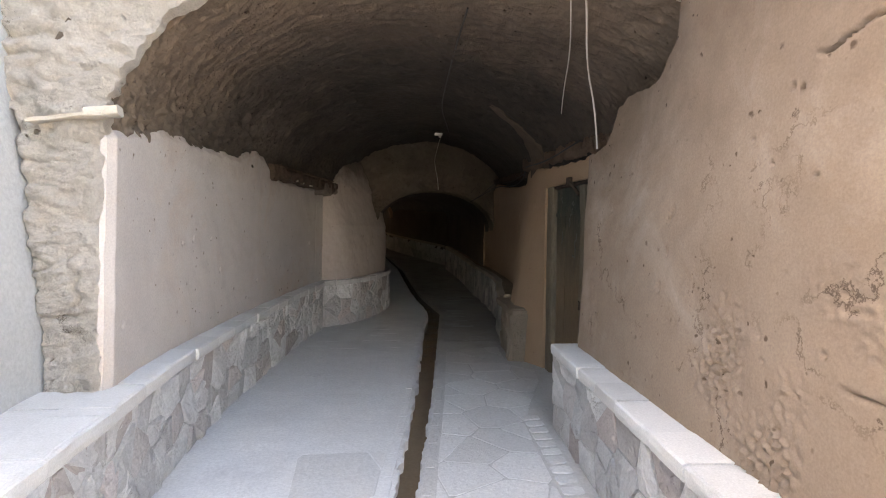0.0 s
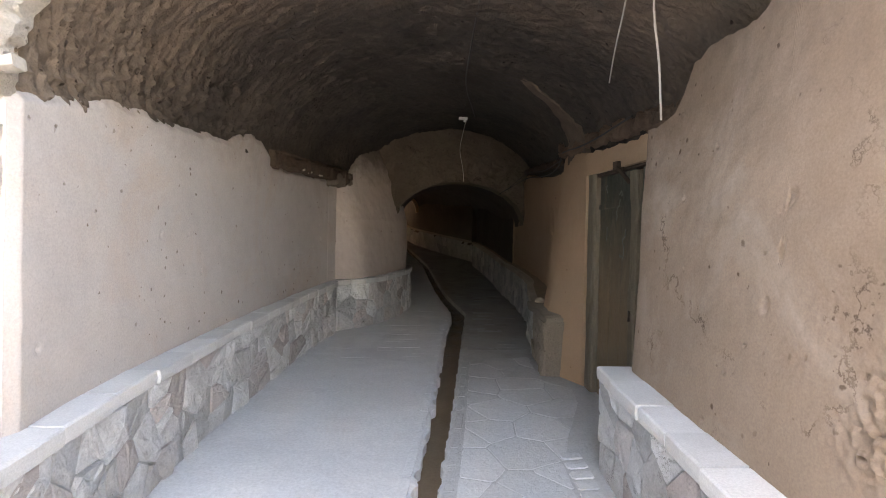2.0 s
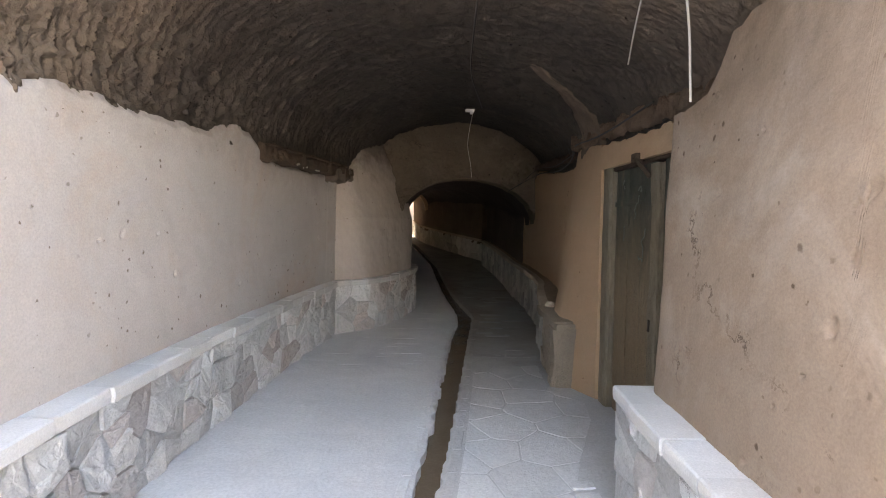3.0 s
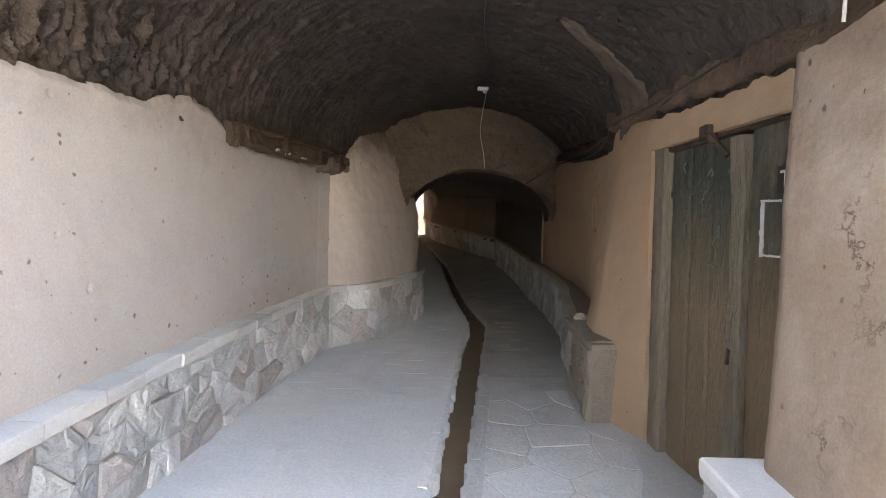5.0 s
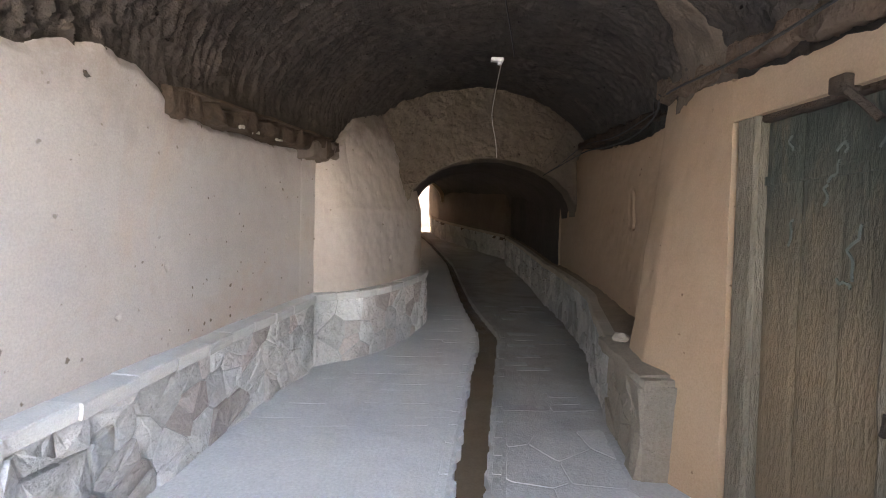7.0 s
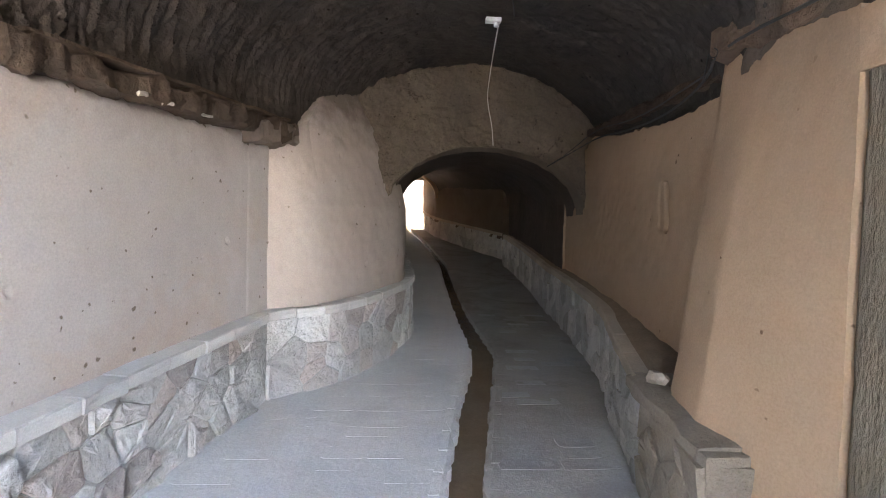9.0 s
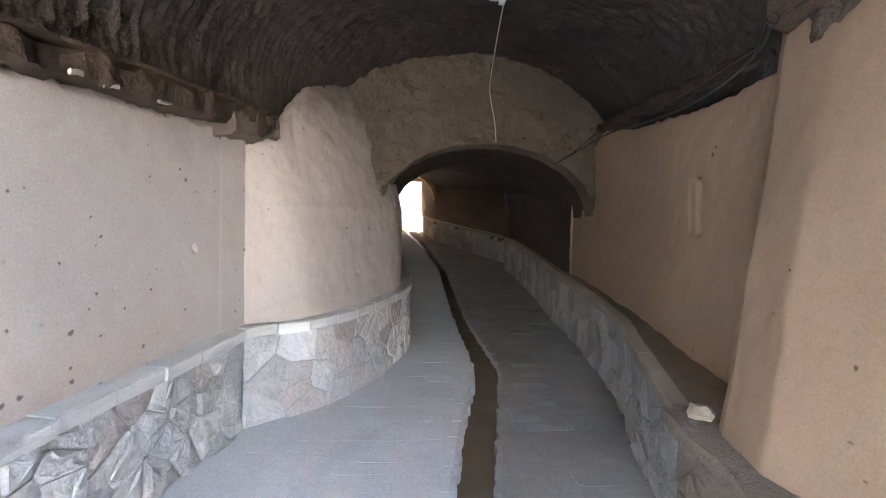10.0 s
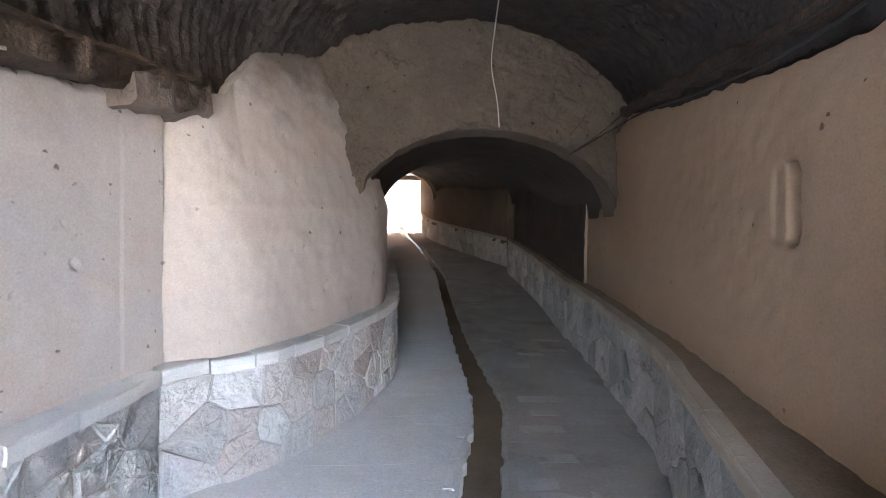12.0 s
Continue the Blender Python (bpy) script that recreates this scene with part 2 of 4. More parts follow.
class Line:
    """A plan line through points, walked by its length."""

    def __init__(self, pts, turns=2):
        pts = [Vector(p) for p in pts]
        for _ in range(turns):
            cut = [pts[0]]
            for a, b in zip(pts, pts[1:]):
                cut += [a * 0.75 + b * 0.25, a * 0.25 + b * 0.75]
            pts = cut + [pts[-1]]
        self.pts, self.at = pts, [0.0]
        for a, b in zip(pts, pts[1:]):
            self.at.append(self.at[-1] + (b - a).length)
        self.length = self.at[-1]

    def point(self, s):
        for k in range(len(self.pts) - 1):
            if s <= self.at[k + 1] or k == len(self.pts) - 2:
                return self.pts[k].lerp(self.pts[k + 1], (s - self.at[k]) / (self.at[k + 1] - self.at[k]))

    def normal(self, s):
        a, b = self.point(max(s - 0.06, 0)), self.point(min(s + 0.06, self.length))
        d = (b - a).normalized()
        return Vector((d.y, -d.x))

    def x_at(self, y):
        for a, b in zip(self.pts, self.pts[1:]):
            if a.y <= y <= b.y:
                return a.x + (b.x - a.x) * (y - a.y) / max(b.y - a.y, 1e-6)
        return self.pts[0].x if y < self.pts[0].y else self.pts[-1].x


def box_bm(size, bevel=0.01, segs=2):
    bm = bmesh.new()
    bmesh.ops.create_cube(bm, size=1.0)
    for v in bm.verts:
        v.co = Vector((v.co.x * size[0], v.co.y * size[1], v.co.z * size[2]))
    if bevel:
        bmesh.ops.bevel(bm, geom=bm.edges[:], offset=bevel, segments=segs, affect="EDGES", profile=0.6)
    return bm


def plank_bm(a, b, wide, high, cuts=14, amp=0.008, seed=0.0):
    """A hewn timber from a to b with uneven faces."""
    a, b = Vector(a), Vector(b)
    d = (b - a).normalized()
    side = d.cross(Vector((0, 0, 1))).normalized()
    up = side.cross(d)
    bm = bmesh.new()
    rings = []
    prof = [(-0.5, -0.36), (-0.36, -0.5), (0.36, -0.5), (0.5, -0.36), (0.5, 0.36), (0.36, 0.5), (-0.36, 0.5), (-0.5, 0.36)]
    for i in range(cuts + 1):
        c = a.lerp(b, i / cuts)
        ring = []
        for u, v in prof:
            p = c + side * u * wide + up * v * high
            ring.append(bm.verts.new(p + side * (rough(p, amp, 7, seed) + rough(p, amp * 0.2, 23, seed)) + up * (rough(p, amp, 7, seed + 9) + rough(p, amp * 0.2, 23, seed + 9))))
        rings.append(ring)
    for r0, r1 in zip(rings, rings[1:]):
        for k in range(8):
            bm.faces.new((r0[k], r0[(k + 1) % 8], r1[(k + 1) % 8], r1[k]))
    bm.faces.new(rings[0][::-1])
    bm.faces.new(rings[-1])
    bmesh.ops.recalc_face_normals(bm, faces=bm.faces)
    return bm


def wire_mesh(name, pts, radius):
    """A round wire through points, as a mesh."""
    ln = [Vector(p) for p in pts]
    for _ in range(2):
        cut = [ln[0]]
        for a, b in zip(ln, ln[1:]):
            cut += [a * 0.75 + b * 0.25, a * 0.25 + b * 0.75]
        ln = cut + [ln[-1]]
    bm = bmesh.new()
    rings = []
    for i, c in enumerate(ln):
        d = (ln[min(i + 1, len(ln) - 1)] - ln[max(i - 1, 0)]).normalized()
        s = d.orthogonal().normalized()
        t = d.cross(s)
        rings.append([bm.verts.new(c + (s * math.cos(q) + t * math.sin(q)) * radius) for q in (0, 1.047, 2.094, 3.142, 4.189, 5.236)])
    for r0, r1 in zip(rings, rings[1:]):
        best = min(range(6), key=lambda k: (r1[k].co - r0[0].co).length)
        for k in range(6):
            bm.faces.new((r0[k], r0[(k + 1) % 6], r1[(k + 1 + best) % 6], r1[(k + best) % 6]))
    bm.faces.new(rings[0][::-1])
    bm.faces.new(rings[-1])
    bmesh.ops.recalc_face_normals(bm, faces=bm.faces)
    me = bpy.data.meshes.new(name)
    bm.to_mesh(me)
    bm.free()
    return me


# ---- plan lines, running from the mouth inwards ----
BASE_L = Line([(-1.14, -3.9), (-1.14, 0), (-1.13, 2.4), (-1.1, 3.5), (-1.03, 4.4), (-0.82, 5.95), (-0.7, 6.7), (-0.47, 7.72)], 1)
BASE_B = Line([(-0.47, 7.72), (-0.36, 7.87), (-0.09, 8.0), (0.05, 8.17), (0.24, 8.49), (0.45, 9.0), (0.57, 9.38), (0.66, 9.8), (0.65, 10.3), (0.56, 12), (0.22, 16), (-0.18, 18.5), (-0.43, 20.5)], 1)
WALL_L = Line([(-1.255, 2.735), (-1.265, 3.3), (-1.215, 4), (-1.1, 5), (-0.95, 6), (-0.78, 7), (-0.55, 7.83)], 2)
WALL_B = Line([(-0.55, 7.83), (-0.2, 7.97), (0.0, 8.25), (0.18, 8.6), (0.36, 9), (0.50, 9.28), (0.565, 9.6), (0.55, 10.2), (0.43, 12), (0.1, 16), (-0.3, 18.5), (-0.55, 20.5)], 3)
BASE_R = Line([(1.19, 0.6), (1.42, 2.5), (1.575, 3.72)], 0)
WALL_R = Line([(1.37, 0.6), (1.6, 2.58), (1.73, 3.65)], 0)
BASE_S = Line([(1.83, 5.62), (1.90, 6.2), (2.02, 6.75), (2.22, 7.6), (2.40, 8.1), (2.52, 9.0), (2.68, 10.4), (2.78, 12), (2.84, 13.8), (2.80, 15.6)], 1)
WALL_S = Line([(2.30, 6.2), (2.38, 7.2), (2.60, 8.5), (2.73, 9.6), (2.87, 10.8), (2.95, 12), (3.0, 13.8), (2.95, 15.6)], 1)
GUT_L = [(-8, -1.75), (0, -0.29), (2.78, 0.24), (4.68, 0.59), (6.7, 0.91), (7.6, 1.05), (9.0, 1.32), (11.1, 1.30), (13.2, 1.28), (15.5, 1.28), (19.5, 0.9), (23.5, 0.35), (30, -0.5)]
GUT_R = [(-8, -1.63), (0, -0.17), (2.78, 0.37), (4.68, 0.76), (6.7, 1.13), (7.6, 1.29), (9.13, 1.58), (11.1, 1.50), (13.2, 1.46), (15.5, 1.44), (19.5, 1.08), (23.5, 0.53), (30, -0.32)]
LEFT_TOP = [(2.72, 2.06), (3.16, 2.15), (3.5, 2.23), (4, 2.25), (4.5, 2.29), (4.8, 2.30), (5.0, 2.36), (5.3, 2.46), (5.6, 2.43), (5.78, 2.36), (5.95, 2.28), (6.5, 2.30), (7, 2.33), (7.83, 2.38)]


# ---- main vault: half ellipses that follow the two wall lines ----
def vault_left(y):
    return WALL_L.x_at(y) - 0.03 if y < 7.6 else lerp_table([(7.6, -0.64), (8.4, -0.35), (9.4, -0.05)], y)


def vault_right(y):
    return lerp_table([(2.2, 2.13), (6.0, 2.2), (6.6, 2.36), (8.5, 2.66), (9.9, 2.95)], y)


def spring_l(y):
    return ground(y) + lerp_table([(2.5, 2.0), (5.5, 2.06), (7.6, 2.12), (9.4, 2.3)], y)


def spring_r(y):
    return ground(y) + lerp_table([(2.5, 2.12), (6, 2.18), (9.4, 2.32)], y)


def crown(y):
    return ground(y) + lerp_table([(2.5, 3.06), (6, 3.07), (8, 3.1), (9.4, 3.19)], y)


def vault_point(y, th):
    """th runs from 0 at the left springing to pi at the right."""
    xl, xr = vault_left(y), vault_right(y)
    c, a = (xl + xr) / 2, (xr - xl) / 2
    s = spring_l(y) if th < math.pi / 2 else spring_r(y)
    return Vector((c - a * math.cos(th), y, s + (crown(y) - s) * math.sin(th)))


def vault_x_left(y, z):
    s = spring_l(y)
    if z <= s:
        return vault_left(y)
    xl, xr = vault_left(y), vault_right(y)
    q = min((z - s) / (crown(y) - s), 1)
    return (xl + xr) / 2 - (xr - xl) / 2 * math.sqrt(1 - q * q)


def mouth_y(x):
    return 2.75 - 0.17 * (x + 1.22)


def end_y(x):
    return 8.95 + 0.297 * (x + 0.3)


PITS = {}


def pit(y, z, share=0.5, seed=0):
    """Depth of the small knocked holes at a place of a plaster wall."""
    best = 0.0
    i0, k0 = math.floor(y / 0.085), math.floor(z / 0.085)
    for i in (i0 - 1, i0, i0 + 1):
        for k in (k0 - 1, k0, k0 + 1):
            if (i, k, seed) not in PITS:
                r = random.Random(i * 7919 + k * 104729 + seed)
                patchy = noise.noise(Vector((i * 0.16, k * 0.16, seed + 3)))
                PITS[i, k, seed] = ((i + r.random()) * 0.085, (k + r.random()) * 0.085, r.uniform(0.006, 0.0135) * r.choice((0.8, 1, 1, 1.5)), r.uniform(0.6, 2.0), r.uniform(-0.8, 0.8), r.uniform(0.010, 0.018)) if r.random() < share * (0.45 + 1.6 * patchy) else None
            p = PITS[i, k, seed]
            if p:
                c, sn = math.cos(p[4]), math.sin(p[4])
                a, b = (y - p[0]) * c + (z - p[1]) * sn, (z - p[1]) * c - (y - p[0]) * sn
                d = math.hypot(a / p[2], b / (p[2] * p[3]))
                if d < 1.25:
                    best = max(best, p[5] * min(1.0, (1.25 - d) / 0.45))
    return best


def crease(x, z):
    """Torn horizontal folds of hand-thrown plaster."""
    a = 1 - abs(noise.noise(Vector((x * 5, z * 9, 3)))) * 4
    b = 1 - abs(noise.noise(Vector((x * 11 + 4, z * 19, 8)))) * 4
    return 0.05 * max(0.0, a) ** 3 * (noise.noise(Vector((x * 2, z * 2, 1))) + 0.35) + 0.009 * max(0.0, b)


def stroke(y, arc):
    """Thin comb ridges that run round the vault's flank, broken here and there."""
    q = (y + arc * 0.42) / 0.062 + 0.8 * noise.noise(Vector((y * 1.1, arc * 1.4, 3)))
    row = math.floor(q)
    held = max(0.0, min(1.0, 0.55 + 1.9 * noise.noise(Vector((row * 0.83, arc * 3.2, 7)))))
    return held * (0.5 + 0.5 * math.sin(6.283 * q)) ** 2.2


def vault_front(u, v):
    th = v * math.pi
    p = vault_point(2.5 + 6.9 * u, th)
    y = mouth_y(p.x) + 0.015 + (end_y(p.x) + 0.105 - mouth_y(p.x)) * u
    p = vault_point(y, th)
    out = Vector((p.x - 0.6, 0, p.z - 1.9)).normalized()
    flank = max(0.0, min(1.0, (1.45 - th) / 0.5)) + 0.25 * max(0.0, min(1.0, (th - 2.0) / 0.4))
    early = max(0.0, min(1.0, (6.4 - y) / 1.2)) * max(0.0, min(1.0, (0.75 - th) / 0.4))
    d = rough(p, 0.035, 2.2) + rough(p, 0.015, 12, 5) - 0.024 * flank * stroke(y, th * 1.5) - 0.05 * early * max(0.0, rough(p, 1.0, 15, 2, 3) - 0.08)
    return p + out * d


def vault_back(u, v):
    th = v * math.pi
    p = vault_point(2.5 + 6.9 * u, th)
    y = mouth_y(p.x) + 0.015 + (end_y(p.x) + 0.105 - mouth_y(p.x)) * u
    p = vault_point(y, th)
    return p + Vector((p.x - 0.6, 0, p.z - 1.4)).normalized() * 0.35


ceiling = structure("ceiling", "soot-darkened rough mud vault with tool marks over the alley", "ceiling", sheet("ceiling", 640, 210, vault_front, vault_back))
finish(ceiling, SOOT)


# ---- left plaster wall ----
def wall_l_front(u, v):
    s = u * WALL_L.length
    q = WALL_L.point(s)
    y = q.y
    top = lerp_table(LEFT_TOP, y) + 0.03 * noise.noise(Vector((y * 6, 1, 3))) + 0.009 * noise.noise(Vector((y * 23, 1, 3)))
    z = ground(y) + 0.5 + (top - ground(y) - 0.5) * v
    x = max(q.x + rough((0, y, z), 0.010, 1.2, 4, 2), vault_x_left(y, z) + 0.05 + rough((0, y, z), 0.005, 4, 4, 2))
    x -= 0.03 * max(0.0, 2.79 - y) / 0.06
    x -= 0.03 * max(0.0, v - 0.975) / 0.025
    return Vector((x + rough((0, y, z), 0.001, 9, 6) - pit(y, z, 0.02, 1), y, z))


def wall_l_back(u, v):
    p = wall_l_front(u, v)
    return Vector((p.x - 0.03 - 0.45 * min(1.0, max(0.0, p.y - 3.05) / 0.3), p.y, p.z))


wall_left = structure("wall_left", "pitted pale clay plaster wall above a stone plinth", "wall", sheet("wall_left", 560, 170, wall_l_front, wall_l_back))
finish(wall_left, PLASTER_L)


# ---- rounded corner of plaster that narrows the alley, and the wall behind it ----
def wall_b_front(u, v):
    s = WALL_B.length * u ** 1.8
    q, nrm = WALL_B.point(s), WALL_B.normal(s)
    y = q.y
    top = ground(y) + lerp_table([(7.8, 2.15), (8.0, 2.2), (8.3, 2.55), (9.0, 2.75), (10, 2.7), (24, 2.9)], y)
    z = ground(y) + 0.5 + (top - ground(y) - 0.5) * v
    lean = 0.30 * max(0.0, z - ground(y) - 1.55) / 1.1 * min(1, s / 0.5)
    p = Vector((q.x, q.y, z)) - Vector((nrm.x, nrm.y, 0)) * (lean + rough((q.x, y, z), 0.022, 1.8, 8) + rough((q.x, y, z), 0.004, 9, 6) + pit(s, z, 0.05, 3))
    return p


def wall_b_back(u, v):
    s = WALL_B.length * u ** 1.8
    nrm = WALL_B.normal(s)
    return wall_b_front(u, v) - Vector((nrm.x, nrm.y, 0)) * 0.3


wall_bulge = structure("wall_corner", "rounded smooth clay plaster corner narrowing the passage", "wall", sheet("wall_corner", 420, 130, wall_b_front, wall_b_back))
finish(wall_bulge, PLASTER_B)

# ---- tall plaster wall at the mouth, on the side of the door ----
R_TOP = [(0.5, 3.05), (2.26, 3.05), (2.30, 2.62), (2.42, 2.50), (2.52, 2.44), (2.85, 2.48), (3.04, 2.45), (3.12, 2.34), (3.22, 2.25), (3.40, 2.23), (3.65, 2.24)]


def crack_r(y, z):
    """The jagged crack high on the wall, with a second one lower down."""
    a = abs(z - 2.17 + 0.12 * (y - 1.2) - 0.03 * noise.noise(Vector((y * 9, 1, 1)))) if 1.0 < y < 1.34 else 1.0
    b = abs(z - 1.05 + 0.15 * (y - 1.3) - 0.05 * noise.noise(Vector((y * 7, 4, 1)))) if 1.0 < y < 1.2 else 1.0
    return 0.018 * max(0.0, 1 - min(a, b) / 0.011)


def wall_r_front(u, v):
    s = WALL_R.length * (1 - (1 - u) ** 1.15)
    q = WALL_R.point(s)
    y = q.y
    top = lerp_table(R_TOP, y) + 0.015 * noise.noise(Vector((y * 14, 5, 3)))
    z = ground(y) + 0.48 + (top - ground(y) - 0.48) * v
    lean = 0.04 * max(0, z - 0.7)
    d = rough((0, y, z), 0.012, 1.1, 14) + rough((0, y, z), 0.003, 10, 6)
    low = max(0.0, min(1.0, (1.55 - (z - ground(y))) / 0.5)) * max(0.0, min(1.0, (2.35 - y) / 0.5))
    flaky = low * max(0.0, min(1.0, 0.45 + 2.5 * noise.noise(Vector((y * 3, z * 3, 5)))))
    d += flaky * (rough((0, y, z), 0.02, 40, 3, 3) + 0.016 * max(0.0, noise.noise(Vector((y * 24, z * 30, 2)))))
    r = max(0.0, (y - 3.57) / 0.08)
    return Vector((q.x + lean + d + pit(y, z, 0.06, 2) + crack_r(y, z) + 0.03 * r * r, y, z))


def wall_r_back(u, v):
    p = wall_r_front(u, v)
    return Vector((p.x + 0.6, p.y, p.z))


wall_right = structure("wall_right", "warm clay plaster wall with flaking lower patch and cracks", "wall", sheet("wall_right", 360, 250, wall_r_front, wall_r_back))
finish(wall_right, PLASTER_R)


# ---- facade over the mouth of the vault, and the pier beside it ----
def facade_front(u, v):
    th = u * math.pi * 0.93
    p = vault_point(2.6, th)
    c = Vector((0.55, 0, 1.6))
    q = Vector((p.x, 0, p.z))
    q = q + (q - c).normalized() * (-0.02 + 2.4 * v)
    d = rough((q.x, 0, q.z), 0.04, 2.3, 2) + rough((q.x, 0, q.z * 1.6), 0.034, 8, 2, 5) + crease(q.x, q.z)
    ragged = 0.035 * noise.noise(Vector((th * 9, 2, 7))) + 0.02 * noise.noise(Vector((th * 31, 2, 7)))
    q += (q - c).normalized() * ragged * (1 - v)
    return Vector((q.x, mouth_y(q.x) - 0.06 + d, q.z))


def facade_back(u, v):
    p = facade_front(u, v)
    return Vector((p.x, mouth_y(p.x) + 0.035, p.z))


facade = structure("wall_facade", "rough cream lime plaster face around the vault mouth", "wall", sheet("wall_facade", 260, 170, facade_front, facade_back))
finish(facade, FACADE)


def pier_front(u, v):
    z = 0.45 + 1.75 * v
    left = -1.55 - 0.13 * (z - 0.74)
    x = left + (-1.27 - left) * u
    d = rough((x, 0, z), 0.04, 2.3, 2) + rough((x, 0, z * 1.6), 0.034, 8, 2, 5) + crease(x, z)
    edge = 0.05 * max(0.0, abs(u - 0.5) * 2 - 0.86) / 0.14
    return Vector((x, mouth_y(x) - 0.06 + d + edge, z))


def pier_back(u, v):
    p = pier_front(u, v)
    return Vector((p.x, mouth_y(p.x) + 0.03, p.z))


pier = structure("wall_pier", "cracked cream lime plaster pier at the vault mouth", "wall", sheet("wall_pier", 50, 200, pier_front, pier_back))
finish(pier, FACADE)


def grey_front(u, v):
    y = -4 + 6.9 * u
    # The unseen upper part is added height that blocks sky from the left.
    z = 0.4 + 4.6 * v
    return Vector((-1.53 - 0.14 * (z - 0.74) + rough((0, y, z), 0.02, 2), y, z))


wall_grey = structure("wall_grey", "smooth grey plaster wall leaning back from the plinth", "wall", sheet("wall_grey", 60, 30, grey_front, lambda u, v: grey_front(u, v) - Vector((0.5, 0, 0))))
finish(wall_grey, GREYWALL)


# ---- wall round the door, with its opening ----
def panel(name, label, y0, y1, z0, z1, xf, thick, mat, amp=0.012, nu=40, nv=40):
    def front(u, v):
        y, z = y0 + (y1 - y0) * u, z0(y0 + (y1 - y0) * u) + (z1(y0 + (y1 - y0) * u) - z0(y0 + (y1 - y0) * u)) * v
        return Vector((xf(y, z) + rough((0, y, z), amp, 2, 4) + rough((0, y, z), 0.004, 9, 6), y, z))

    ob = structure(name, label, "wall", sheet(name, nu, nv, front, lambda u, v: front(u, v) + Vector((thick, 0, 0))))
    return finish(ob, mat)


def door_top(y):
    return 2.36 + 0.05 * (y - 4.5) + 0.10 * (y - 5.3) * (y > 5.3) + 0.03 * noise.noise(Vector((y * 7, 3, 1))) + 0.012 * noise.noise(Vector((y * 25, 3, 1)))


panel("wall_over_door", "clay plaster strip over the door with a ragged top", 3.5, 5.30, lambda y: 2.165 + 0.03 * (y - 4.2), door_top, lambda y, z: 2.10, 0.5, PLASTER_D, nu=80, nv=16)
panel("wall_door_pier", "smooth clay plaster pier beside the door", 5.30, 6.26, lambda y: ground(y) - 0.05, lambda y: door_top(y) + 0.02, lambda y, z: 2.10 + 0.14 * (y - 5.3) - 0.13 * max(0, 2.6 - z) * min(1, (y - 5.3) / 0.6) + 0.08 * max(0, y - 6.2) ** 0.5, 0.7, PLASTER_D, nu=60, nv=70)
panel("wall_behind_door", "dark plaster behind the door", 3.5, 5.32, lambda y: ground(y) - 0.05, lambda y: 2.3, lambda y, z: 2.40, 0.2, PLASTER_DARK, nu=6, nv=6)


# ---- wall with the small niche ----
def wall_s_front(u, v):
    s = WALL_S.length * u ** 1.5
    q = WALL_S.point(s)
    y = q.y
    top = ground(y) + lerp_table([(6.2, 2.22), (7, 2.17), (8.4, 2.28), (9.4, 2.42), (10, 2.3), (17, 2.4)], y) + 0.02 * noise.noise(Vector((y * 9, 4, 4)))
    z = ground(y) + 0.45 + (top - ground(y) - 0.45) * v
    x = q.x + rough((0, y, z), 0.016, 1.6, 24) + rough((0, y, z), 0.004, 9, 6)
    dy, dz = abs(y - 7.13 - 0.02 * noise.noise(Vector((z * 9, 1, 1)))) - 0.045, max(0.0, abs(z - 1.85) - 0.115)
    r = math.hypot(max(dy, 0.0), dz)
    x += (0.012 + 0.14 * max(0.0, min(1.0, (7.135 - y) / 0.05))) * max(0.0, min(1.0, (0.058 - r) / 0.012))
    if y > 10.95:
        x -= 0.03
    return Vector((x, y, z))


wall_side = structure("wall_side", "ochre clay plaster wall with a small oval niche", "wall", sheet("wall_side", 640, 120, wall_s_front, lambda u, v: wall_s_front(u, v) + Vector((0.4, 0, 0))))
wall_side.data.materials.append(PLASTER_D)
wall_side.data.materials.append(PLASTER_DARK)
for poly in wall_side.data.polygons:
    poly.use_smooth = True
    # Past the arch the wall changes to the darker plaster colour.
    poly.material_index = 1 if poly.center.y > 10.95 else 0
wall_side.data.set_sharp_from_angle(angle=radians(55))


# ---- end wall with the low arch ----
def end_arch(th, grow=0.0):
    return Vector((1.57 - (1.2 + grow) * math.cos(th), 0, 1.9 + (0.72 + grow) * math.sin(th)))


def end_front(u, v):
    th = math.pi * (-0.01 + 1.01 * u)
    p, o = end_arch(th), Vector((1.45 - 1.72 * math.cos(th), 0, 1.95 + 1.85 * math.sin(th)))
    q = p.lerp(o, v)
    q += (p - Vector((1.57, 0, 1.9))).normalized() * 0.02 * noise.noise(Vector((th * 7, 6, 2))) * (1 - v)
    ring = 0.03 if v > 0.42 + 0.05 * noise.noise(Vector((th * 4, 1, 1))) else 0.0
    return Vector((q.x, end_y(q.x) + ring + rough((q.x, 0, q.z), 0.04, 2.6, 9) + rough((q.x, 0, q.z), 0.03, 9, 9) + 0.5 * crease(q.x + 3, q.z * 0.7), q.z))


wall_end = structure("wall_end", "rough mud-plastered end wall with a low arch", "wall", sheet("wall_end", 260, 110, end_front, lambda u, v: Vector((end_front(u, v).x, end_y(end_front(u, v).x) + 0.34, end_front(u, v).z))))
finish(wall_end, ARCHMUD)


